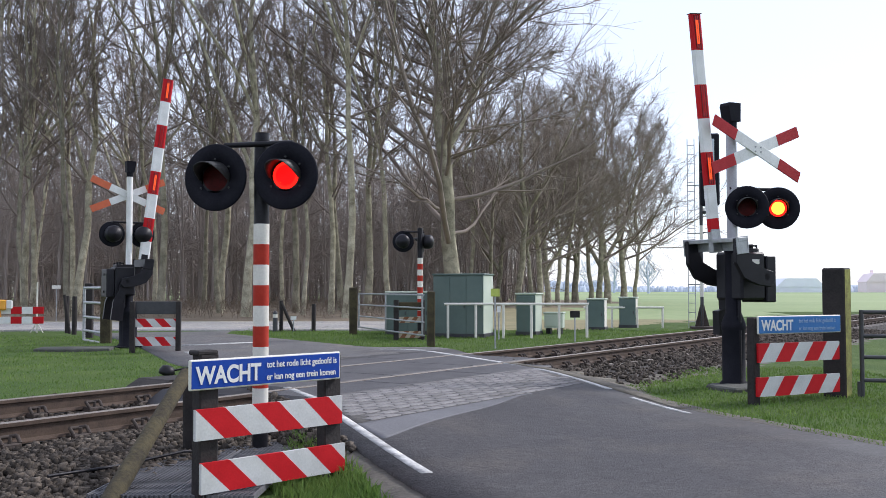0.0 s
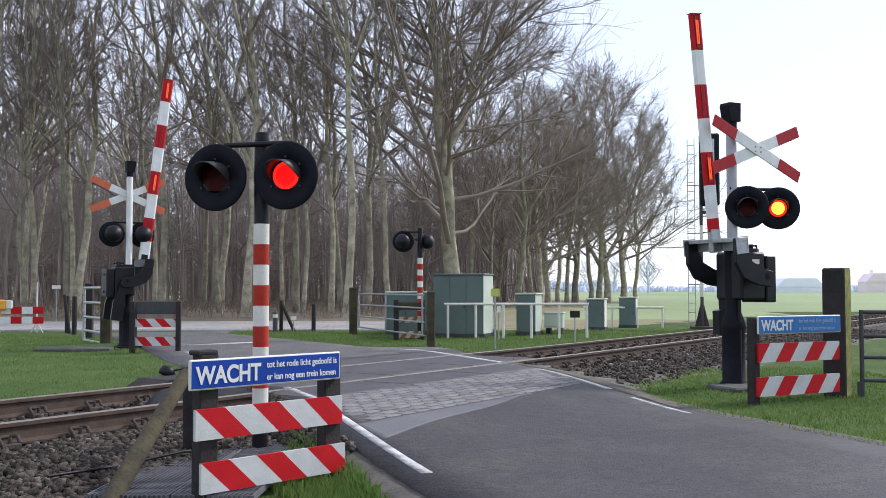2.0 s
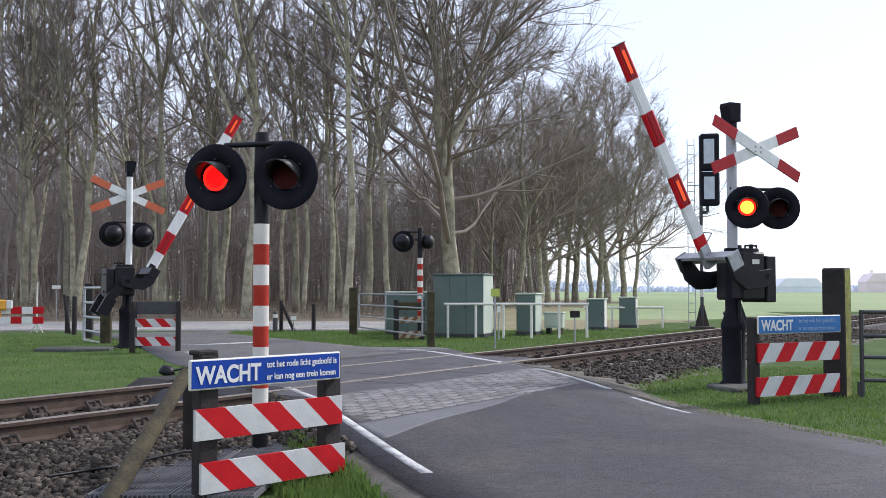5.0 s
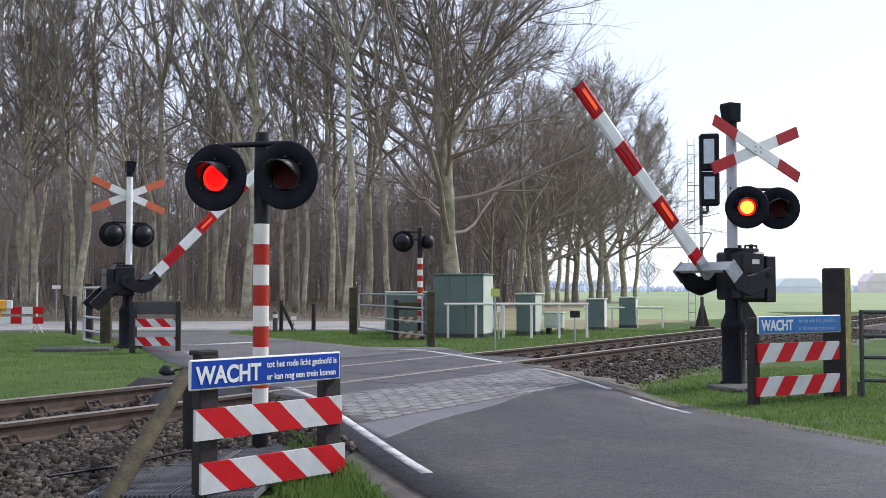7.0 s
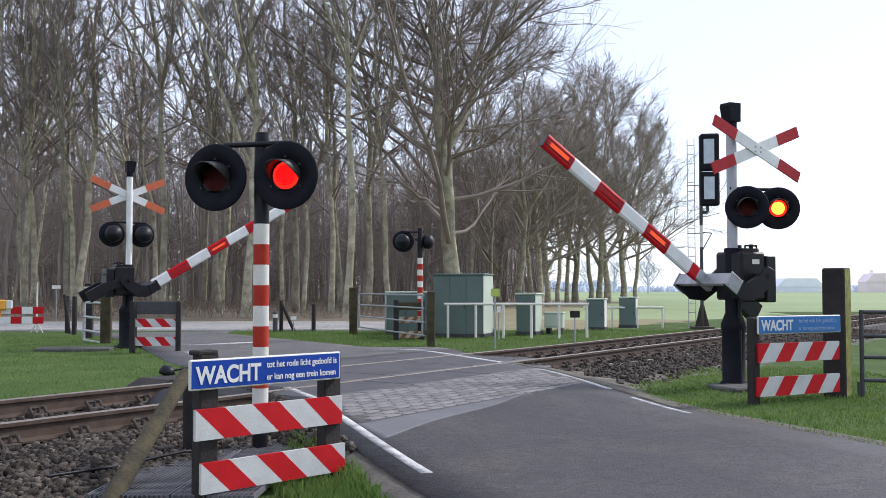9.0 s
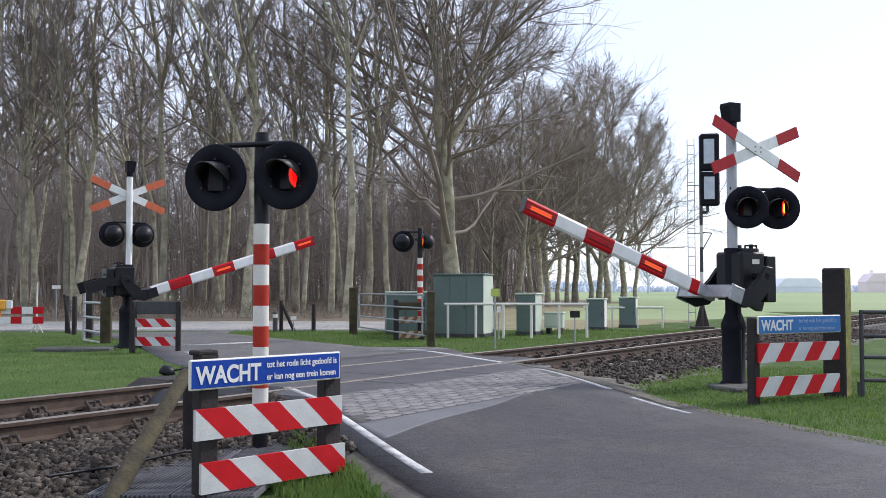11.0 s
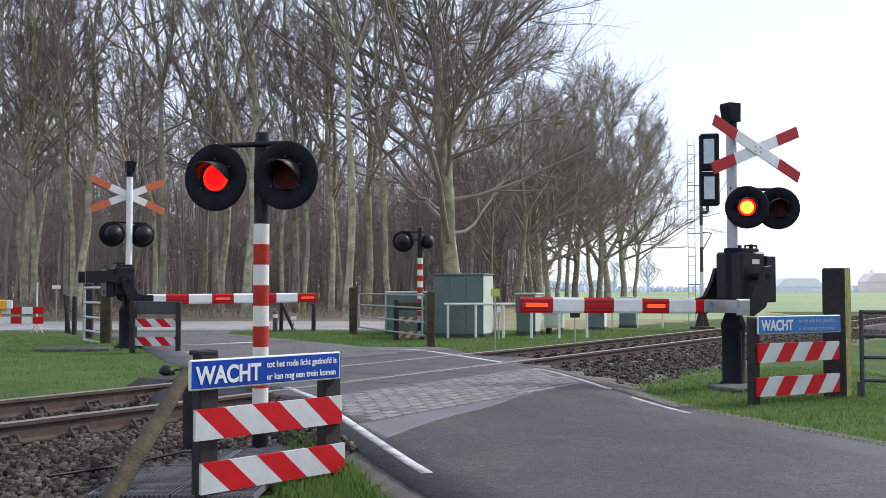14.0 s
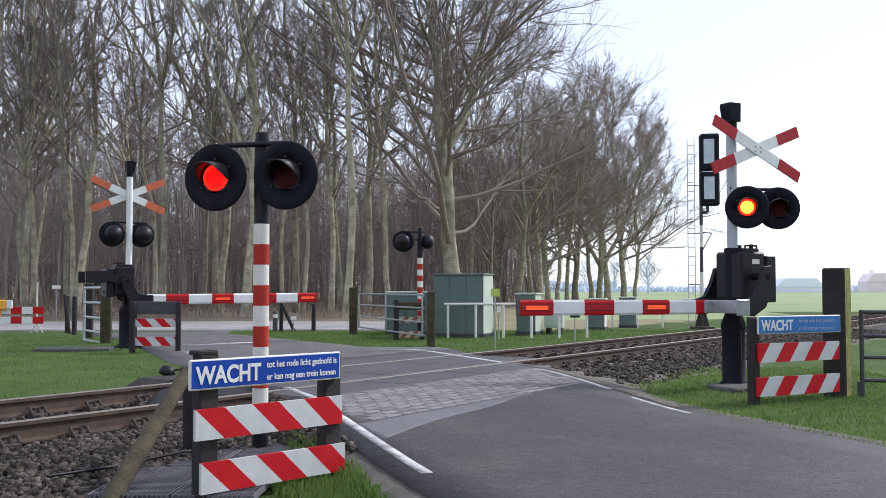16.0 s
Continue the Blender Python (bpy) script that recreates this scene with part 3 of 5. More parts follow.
def barrier(name, m, back, label, stripes, top, cross_z, lamp_z):
    """Barrier machine with crossbuck, lamps and boom; the boom lies along local -x when down."""
    t = thing(name, m, label, "level crossing barrier", "barriers of the crossing")
    bm = bmesh.new()
    pr = 0.185 if back else 0.145
    lathe(bm, [(pr + 0.04, 0.0), (pr + 0.04, 0.04), (pr, 0.08), (pr, 0.72), (pr + 0.012, 0.74), (pr + 0.012, 0.80), (0.10, 0.95), (0.10, 1.78)], 24)
    box(bm, 0.5, 0.42, 0.03, pose(0, 0, 0.015), 0.004)
    part("pedestal", bm, M_BLACKMATT, t, "black cast pedestal")
    bm = bmesh.new()
    lathe(bm, [(0.066, 1.7), (0.066, top - 0.24)], 20)
    part("post", bm, M_WHITE if back else M_GREYPOLE, t, "round post")
    bm = bmesh.new()
    prism(bm, [(-0.075, top - 0.24), (0.085, top - 0.24), (0.09, top), (-0.10, top), (-0.115, top - 0.04)], 0.17)
    rod(bm, (0, 0, top - 0.34), (0, 0, top - 0.22), 0.075)
    part("bell_housing", bm, M_BLACKMATT, t, "black warning bell on the post top")
    bm = bmesh.new()
    box(bm, 0.42, 0.48, 0.62, pose(0.13, 0.0, 1.42), 0.03)
    box(bm, 0.30, 0.34, 0.05, pose(0.15, 0.0, 1.75), 0.01)
    for y in (-0.10, 0.10):
        box(bm, 0.05, 0.04, 0.06, pose(0.22, y, 1.80), 0.006)
    tube(bm, [(0.08, -0.14, 1.77), (0.08, -0.14, 1.81), (0.28, -0.14, 1.81), (0.28, -0.14, 1.77)], 0.012)
    part("drive_box", bm, M_BLACK, t, "black drive housing")
    bm = bmesh.new()
    box(bm, 0.17, 0.46, 0.60, pose(0.43, -0.02, 1.38), 0.015)
    for z in (1.2, 1.56):
        box(bm, 0.02, 0.10, 0.05, pose(0.525, -0.02, z), 0.004)
    part("control_box", bm, M_BLACK, t, "black control box")
    bm = bmesh.new()
    box(bm, 0.12, 0.004, 0.06, pose(0.16, -0.244, 1.60))
    part("plate", bm, M_OFFWHITE, t, "small white plate")
    bm = bmesh.new()
    rod(bm, (-0.02, -0.13, 0.0), (-0.02, -0.13, 1.3), 0.022, seg=8)
    rod(bm, (0.12, 0.10, 0.0), (0.12, 0.10, 1.3), 0.03, seg=8)
    part("cable_pipe", bm, M_BLACK, t)
    crossbuck(t, cross_z, 0.0 if back else 0.34, -0.11, 0 if back else 2.5, 0 if back else 1.0, back)
    bm = bmesh.new()
    rod(bm, (-0.36 if back else -0.06, -0.02, lamp_z + 0.25), (0.36 if back else 0.62, -0.02 if back else -0.17, lamp_z + 0.25), 0.022, seg=10)
    part("cross_arm", bm, M_BLACK, t)
    for k, x, y, tn in ((0, -0.32, -0.16, 0), (1, 0.32, -0.16, 0)) if back else ((0, 0.09, -0.17, -38.5), (1, 0.57, -0.235, -38.5)):
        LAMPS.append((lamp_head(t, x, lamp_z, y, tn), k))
    # boom with its arms, turning about the local y axis
    off = 0.39
    boom = thing("boom", pose(0.135, 0, 1.41), "", "")
    boom.parent = t
    boom["label"] = "red and white barrier boom with lamps"
    root = -0.53 if back else -0.62
    x = root
    for ln, col in stripes:
        bm = bmesh.new()
        hz, hy = (0.112, 0.040) if back else (0.091, 0.030)
        prism(bm, [(hy, -hz * 0.72), (hy, hz * 0.72), (hy * 0.45, hz), (-hy * 0.45, hz), (-hy, hz * 0.72), (-hy, -hz * 0.72), (-hy * 0.45, -hz), (hy * 0.45, -hz)], ln, pose(x - ln / 2, 0, -off, 0, 0, 90))
        part("stripe", bm, (M_WHITE, M_RED)[col], boom, ("white stripe", "red stripe")[col])
        x -= ln
    bm = bmesh.new()
    box(bm, 0.012, 0.09, 0.21 if back else 0.18, pose(x - 0.005, 0, -off), 0.005)
    part("end_cap", bm, M_DARKGREY, boom)
    x = root
    reds = []
    for ln, col in stripes:
        if col == 1 and ln > 0.25:
            reds.append((x - ln / 2, ln))
        x -= ln
    for k, (xc, ln) in enumerate(reds):
        for sgn in (-1, 1):
            bm = bmesh.new()
            yb = sgn * (0.041 if back else 0.031)
            box(bm, ln * 0.90, 0.010, 0.064, pose(xc, yb, -off + 0.0), 0.003)
            box(bm, ln * 0.66, 0.012, 0.046, pose(xc, yb + sgn * 0.002, -off + 0.0), 0.002, mat=1)
            for dz in (-0.036, 0.0, 0.036):
                box(bm, ln * 0.94, 0.006, 0.005, pose(xc, yb + sgn * 0.006, -off + dz), 0.0, mat=2)
            part("boom_lamp", bm, [M_REDDULL, M_LIT_STRIP if k == len(reds) - 1 or (k == 0 and not back) or (k == 1 and back) else M_RED, M_DARKLINE], boom, "orange boom lamp strip with dark frame lines")
    bm = bmesh.new()
    box(bm, 0.05, 0.98, 0.15, pose(-0.50, 0, -off), 0.006)
    box(bm, 0.16, 0.98, 0.014, pose(-0.44, 0, -off + 0.082), 0.003)
    box(bm, 0.30, 0.085, 0.15, pose(-0.50, 0, -off), 0.008)
    for sgn in (-1, 1):
        box(bm, 0.22, 0.016, 0.20, pose(-0.43, sgn * 0.475, -off), 0.004)
    part("boom_bracket", bm, M_BLACK if back else M_GALV, boom, "cross beam")
    for sgn in (-1, 1):
        bm = bmesh.new()
        prism(bm, [(-0.52, -off - 0.085), (-0.22, -off - 0.11), (-0.02, -off + 0.0), (0.09, -0.16), (0.14, 0.06), (0.07, 0.14), (-0.05, 0.12), (-0.11, -0.08), (-0.22, -off + 0.13), (-0.36, -off + 0.09), (-0.52, -off + 0.085)], 0.06, pose(0, sgn * 0.43, 0))
        bmesh.ops.bevel(bm, geom=list(bm.edges), offset=0.008, segments=1, affect="EDGES", clamp_overlap=True)
        part("boom_arm", bm, M_BLACK, boom, "curved black arm")
    bm = bmesh.new()
    rod(bm, (0, -0.46, 0), (0, 0.46, 0), 0.045, seg=14)
    part("boom_axle", bm, M_BLACK, boom)
    for sgn in ((-1, 1) if back else (1,)):
        bm = bmesh.new()
        if back:
            prism(bm, [(0.0, -0.08), (0.45, 0.03), (0.46, -0.02), (0.84, -0.02), (0.84, 0.22), (0.46, 0.22), (0.0, 0.10)], 0.09, pose(0, sgn * 0.34, 0))
        else:
            prism(bm, [(0.0, 0.07), (0.42, 0.03), (0.43, 0.05), (0.74, 0.03), (0.74, -0.22), (0.43, -0.20), (0.42, -0.08), (0.0, -0.07)], 0.12, pose(0, 0.30, 0))
        part("counterweight", bm, M_BLACK, boom, "black counterweight arm")
    return t, boom


near_signal()
STR_R = [(0.168, 1), (0.426, 0), (0.424, 1), (0.43, 0), (0.435, 1), (0.44, 0), (0.46, 1)]
barrier_right, boom_right = barrier("barrier", pose(3.745, 12.86, 0.0, 0, 0, 28.0), False, "black barrier machine with crossbuck, red lights and striped boom", STR_R, 3.66, 3.07, 2.30)
barrier_left, boom_left = barrier("barrier", pose(-6.79, 21.5, 0.0, 0, 0, 212.0), True, "black barrier machine seen with crossbuck and striped boom", [(0.41, 0), (0.51, 1), (0.53, 0), (0.51, 1), (0.53, 0), (0.51, 1), (0.53, 0), (0.51, 1)], 4.02, 3.29, 2.44)


# ---- warning boards ----
def plank(parent, x0, x1, z0, z1, slant, first_red, mats, count, phase=0.0, thick=0.03):
    """A red and white plank of slanted stripes; slant is the shift of the stripes from bottom to top."""
    pl = thing("plank", Matrix(), "", "")
    pl.parent = parent
    pl["label"] = "red and white slanted warning plank"
    w = (x1 - x0) / count
    x0s = x0 + phase * w
    for k in range(-4, int(count) + 4):
        red = (k + first_red) % 2
        q = [(x0s + k * w - slant / 2, z0), (x0s + (k + 1) * w - slant / 2, z0), (x0s + (k + 1) * w + slant / 2, z1), (x0s + k * w + slant / 2, z1)]
        for lim, sg in ((x0, 1), (x1, -1)):      # cut at the plank's ends
            out = []
            for a, b in zip(q, q[1:] + q[:1]):
                ia, ib = (a[0] - lim) * sg >= 0, (b[0] - lim) * sg >= 0
                if ia:
                    out.append(a)
                if ia != ib:
                    f = (lim - a[0]) / (b[0] - a[0])
                    out.append((lim, a[1] + f * (b[1] - a[1])))
            q = out
            if len(q) < 3:
                break
        if len(q) < 3:
            continue
        bm = bmesh.new()
        prism(bm, q, thick)
        bmesh.ops.remove_doubles(bm, verts=bm.verts, dist=0.0005)
        part("stripe", bm, mats[red], pl)
    return pl


def lettering(parent, text, x, z, size, mat, width=None, bold=0.012, y=-0.0205):
    cu = bpy.data.curves.new("lettering", "FONT")
    cu.body, cu.size, cu.extrude, cu.offset = text, size, 0.0012, size * bold
    cu.materials.append(mat)
    ob = new("lettering", cu)
    ob.parent = parent
    m = pose(x, y, z, 90, 0, 0)
    if width:
        m = m @ Matrix.Diagonal((width, 1, 1, 1))
    ob.matrix_basis = m
    return ob


def blue_sign(parent, x0, x1, z0, z1, faded=False):
    rim = 0.010 if faded else 0.016
    bm = bmesh.new()
    box(bm, x1 - x0, 0.03, z1 - z0, pose((x0 + x1) / 2, 0, (z0 + z1) / 2), 0.008)
    sg = part("sign_panel", bm, M_OFFWHITE, parent, "white rim of the sign")
    bm = bmesh.new()
    box(bm, x1 - x0 - rim, 0.034, z1 - z0 - rim, pose((x0 + x1) / 2, 0, (z0 + z1) / 2), 0.006)
    part("blue_face", bm, M_BLUEFADED if faded else M_BLUE, sg, "blue sign face with white words")
    w, h = x1 - x0, z1 - z0
    lettering(sg, "WACHT", x0 + 0.035 * w, z0 + 0.21 * h, 0.80 * h, M_WHITE, 0.615 * w, 0.030)
    lettering(sg, "tot het rode licht gedoofd is", x0 + 0.474 * w, z0 + 0.60 * h, 0.31 * h, M_FADEDTEXT if faded else M_WHITE, 0.640 * w, 0.016)
    lettering(sg, "er kan nog een trein komen", x0 + 0.474 * w, z0 + 0.18 * h, 0.31 * h, M_FADEDTEXT if faded else M_WHITE, 0.640 * w, 0.016)
    return sg


def board_post(parent, x, w, z0, z1, y=0.075, d=0.11, mat=None):
    bm = bmesh.new()
    box(bm, w, d, z1 - z0, pose(x, y, (z0 + z1) / 2), 0.012)
    part("post", bm, mat or M_WOODDARK, parent, "dark square post")


def boards():
    t = thing("warning_board", pose(-1.549, 6.09, -0.029, 0, 0, 46.5) @ Matrix.Scale(0.87, 4), "blue sign over red and white planks on dark posts", "warning board", "warning boards")
    board_post(t, 0.185, 0.16, -0.2, 1.01)
    board_post(t, 1.335, 0.17, -0.2, 0.95)
    bm = bmesh.new()
    box(bm, 0.175, 0.125, 0.035, pose(0.17, 0.08, 1.015), 0.010)
    part("post_cap", bm, M_WOODDARK, t)
    blue_sign(t, 0.0, 1.38, 0.755, 0.972)
    plank(t, 0.05, 1.40, 0.40, 0.62, -0.24, 1, (M_PLANKWHITE, M_RED), 5.6, 0.5)
    plank(t, 0.10, 1.43, 0.02, 0.24, -0.24, 1, (M_PLANKWHITE, M_RED), 5.6, 0.5)
    t = thing("warning_board", pose(3.42, 10.9, -0.03, 0, 0, 27.3), "blue sign over red and white planks beside a thick post", "warning board", "warning boards")
    board_post(t, 0.03, 0.10, -0.1, 0.97)
    blue_sign(t, 0.02, 1.30, 0.785, 0.985, True)
    plank(t, 0.02, 1.27, 0.475, 0.685, 0.15, 1, (M_PLANKWHITE, M_RED), 5.7, -0.54)
    plank(t, 0.0, 1.27, 0.105, 0.315, 0.15, 1, (M_PLANKWHITE, M_RED), 5.7, -0.54)
    t = thing("warning_board", pose(-6.33, 20.2, 0.0, 0, 0, 6), "back of a grey topped board with red and white planks", "warning board", "warning boards")
    board_post(t, 0.96, 0.10, -0.05, 1.0, -0.06)
    board_post(t, 0.05, 0.10, -0.05, 1.0, -0.06)
    bm = bmesh.new()
    box(bm, 1.0, 0.04, 0.26, pose(0.5, 0.0, 0.87), 0.01)
    part("sign_back", bm, M_DARKGREY, t, "grey back of the sign")
    plank(t, 0.0, 0.92, 0.48, 0.65, -0.16, 0, (M_PLANKWHITE, M_RED), 5)
    plank(t, 0.0, 0.92, 0.10, 0.28, -0.16, 0, (M_PLANKWHITE, M_RED), 5)
    t = thing("warning_board", pose(-1.23, 25.2, 0.0, 0, 0, 0), "small worn board with dull brown and white planks", "warning board", "warning boards")
    board_post(t, 0.05, 0.13, -0.05, 0.98, -0.06)
    board_post(t, 0.72, 0.10, -0.05, 0.98, -0.06)
    bm = bmesh.new()
    box(bm, 0.62, 0.04, 0.20, pose(0.38, 0.0, 0.82), 0.008)
    part("sign_back", bm, M_WOODMOSS, t, "brown back of the sign")
    plank(t, 0.08, 0.68, 0.40, 0.55, 0.12, 0, (M_TANPLANK, M_RUSTY), 5)
    plank(t, 0.08, 0.68, 0.02, 0.19, 0.12, 0, (M_TANPLANK, M_RUSTY), 5)


def mid_signal():
    t = thing("flashing_light", pose(-0.59, 25.6, 0.0, 0, 0, 205), "flashing lights on a thin banded pole beside the side road", "crossing signal")
    bm = bmesh.new()
    rod(bm, (0, 0, -0.05), (0, 0, 0.40), 0.068, seg=16)
    part("pole_foot", bm, M_BLACK, t)
    bm = bmesh.new()
    rod(bm, (0, 0, 2.05), (0, 0, 2.82), 0.068, seg=16)
    part("pole", bm, M_BLACK, t, "black pole top")
    striped_pole(t, 0.070, 11, 0.40, 2.05, [M_OFFWHITE, M_BROWNRED])
    bm = bmesh.new()
    rod(bm, (-0.1, 0, 2.72), (0.45, 0, 2.72), 0.022, seg=10)
    part("cross_arm", bm, M_BLACK, t)
    for k, x, tn in ((0, 0.44, -28), (1, -0.12, 55)):
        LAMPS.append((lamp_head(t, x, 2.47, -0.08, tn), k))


boards()
mid_signal()


# ---- steel grating beside the track ----
def grating():
    a, c = Vector((-2.19, 6.22, -0.035)), Vector((-2.03, 10.0, -0.03))
    d = (c - a).normalized()
    ang = math.degrees(math.atan2(d.y, d.x))
    m = Matrix.Translation(a) @ pose(0, 0, 0, 0, 0, ang)
    t = thing("walkway_grating", m, "grey steel grating panel on the ballast shoulder", "grating", "grating panels")
    made = {}
    for kind, n, size, at in (("bearing_bar", 17, (1.0, 0.012, 0.022), lambda i: pose(0.5, -0.03 * i, 0.0)), ("cross_bar", 26, (0.010, 0.48, 0.018), lambda i: pose(0.02 + 0.0384 * i, -0.24, 0.005)),
                              ("edge_strip", 2, (1.01, 0.012, 0.035), lambda i: pose(0.5, 0.012 - 0.504 * i, 0.0))):
        for i in range(n):
            if kind in made:
                ob = new(kind, made[kind])
                ob.parent = t
            else:
                bm = bmesh.new()
                box(bm, *size)
                ob = part(kind, bm, M_GALVDULL, t)
                made[kind] = ob.data
            ob.matrix_basis = at(i)
    n = Vector((d.y, -d.x, 0))
    for k in range(3):
        for j in range(2):
            if k or j:
                copy_thing(t, Matrix.Translation(d * 1.03 * k + n * 0.53 * j) @ m)


M_GALVDULL = material("dull_steel", (0.10, 0.10, 0.108), (0.17, 0.17, 0.18), 10, 0.7, metal=0.3, bump=0.1)
grating()


# ---- posts, gates, fences ----
M_LICHEN = material("lichen_wood", (0.10, 0.095, 0.02), (0.26, 0.27, 0.05), 9, 0.9, bump=0.5, fine=45)


def wooden_post(x, y, h, w, label, mat=None, lean=(0, 0), z=0.0, rnd=False):
    bm = bmesh.new()
    if rnd:
        lathe(bm, [(w / 2, -0.1), (w / 2, h * 0.5), (w / 2 * 0.94, h - 0.03), (w / 2 * 0.8, h)], 14)
    else:
        box(bm, w, w * 0.95, h + 0.1, pose(0, 0, h / 2 - 0.05), 0.018)
    for v in bm.verts:
        v.co += 0.012 * noise.noise_vector(v.co * 3 + Vector((x, y, 0)))
    bm.normal_update()
    for f in bm.faces:
        f.material_index = 1 if not rnd and f.normal.x > 0.75 else 0
    return tagged(part("fence_post", bm, [mat or M_WOODDARK, M_LICHEN if w > 0.25 else mat or M_WOODDARK], at=pose(x, y, z, lean[0], lean[1], -38 if w > 0.25 else 8)), label, "post", "wooden posts")


def gate(m, width, heights, posts, label, r=0.022, mat=None):
    t = thing("field_gate", m, label, "gate")
    for h in heights:
        bm = bmesh.new()
        rod(bm, (0, 0, h), (width, 0, h), r, seg=10)
        part("gate_bar", bm, mat or M_GALV, t)
    for x in posts:
        bm = bmesh.new()
        rod(bm, (x, 0, heights[-1] - r), (x, 0, heights[0] + r), r * 1.1, seg=10)
        part("gate_upright", bm, mat or M_GALV, t)
    bm = bmesh.new()
    box(bm, 0.05, 0.03, 0.25, pose(-0.03, 0, heights[-1] + 0.1), 0.005)
    part("hinge", bm, M_DARKGREY, t)


wooden_post(4.68, 11.85, 1.50, 0.262, "thick dark square gate post with green edge", z=0.0)
gate(pose(4.93, 11.75, 0.0, 0, 0, -13), 3.0, (0.98, 0.70, 0.45, 0.18, -0.06), (0.0, 2.95), "dark grey tubular field gate with five bars", 0.024, M_DARKGREY)
wooden_post(-2.52, 28.0, 1.30, 0.22, "brown weathered wooden gate post beside the road", M_WOODMOSS)
wooden_post(-0.27, 22.3, 1.20, 0.17, "brown weathered wooden post beside the banded pole", M_WOODMOSS)
gate(Matrix.Translation((-2.35, 27.8, 0)) @ pose(0, 0, 0, 0, 0, -70), 5.6, (1.12, 0.82, 0.50, 0.20), (0.02, 2.6, 5.5), "grey tubular field gate between wooden posts", 0.020)
wooden_post(-4.90, 30.2, 0.90, 0.12, "short dark post by the road", rnd=True)
wooden_post(-4.52, 30.2, 0.90, 0.10, "leaning weathered stake by the road", lean=(0, -24), rnd=True)
wooden_post(-3.92, 30.2, 0.80, 0.13, "short dark post by the road", rnd=True)
wooden_post(-10.9, 28.9, 1.05, 0.12, "round wooden stake near a gate", rnd=True)
wooden_post(-10.75, 28.7, 1.1, 0.10, "leaning wooden stake near a gate", lean=(0, -8), rnd=True)
wooden_post(-10.35, 28.0, 1.05, 0.14, "dark reddish wooden stake near a gate", rnd=True)
wooden_post(-9.3, 26.2, 1.40, 0.20, "dark wooden post behind the gate")
wooden_post(-7.9, 23.4, 1.42, 0.24, "weathered brown wooden gate post", M_WOODMOSS)
gate(Matrix.Translation((-9.0, 25.0, 0)) @ pose(0, 0, 0, 0, 0, -58), 1.95, (1.28, 0.92, 0.56, 0.22, -0.02), (0.0, 1.9), "pale galvanised tubular gate", 0.034)

# leaning brace beside the near board
bm = bmesh.new()
rod(bm, (-2.07, 5.98, -0.16), (-1.955, 7.62, 0.60), 0.064, 0.050, 14)
for v in bm.verts:
    v.co += 0.012 * noise.noise_vector(v.co * 4)
tagged(part("wooden_brace", bm, M_WOODMOSS), "leaning mossy round wooden pole on the ballast", "wooden pole")
wooden_post(-1.95, 7.85, 0.82, 0.16, "short dark post beside the warning board", z=-0.2)


def pipe_fence():
    runs = [((0.13, 26.0), (3.75, 26.0), 6, 0.86), ((4.75, 33.0), (7.27, 33.0), 4, 0.64)]
    for (xa, ya), (xb, yb), n, h in runs:
        t = thing("pipe_fence", pose(xa, ya, 0), "low white pipe railing around the cabinets", "railing", "pipe railings")
        dx, dy = xb - xa, yb - ya
        bm = bmesh.new()
        rod(bm, (-0.1, 0, h), (dx + 0.05, dy, h), 0.034, seg=10)
        part("top_rail", bm, M_OFFWHITE, t)
        for k in range(n):
            f = k / (n - 1)
            bm = bmesh.new()
            rod(bm, (dx * f, dy * f, -0.08), (dx * f, dy * f, h - 0.02), 0.036, seg=10)
            part("railing_post", bm, M_OFFWHITE, t)


pipe_fence()


def bollard(x, y):
    t = thing("bollard", pose(x, y, 0.0), "dark roadside bollard with a pale reflective band", "bollard")
    bm = bmesh.new()
    lathe(bm, [(0.075, -0.1), (0.075, 0.36), (0.070, 0.40)], 14)
    lathe(bm, [(0.070, 0.49), (0.066, 0.56), (0.03, 0.60), (0.0, 0.605)], 14)
    part("bollard_body", bm, M_DARKGREY, t)
    bm = bmesh.new()
    lathe(bm, [(0.072, 0.395), (0.072, 0.495)], 14)
    part("reflective_band", bm, M_OFFWHITE, t, "pale reflective band")


bollard(-5.05, 30.0)


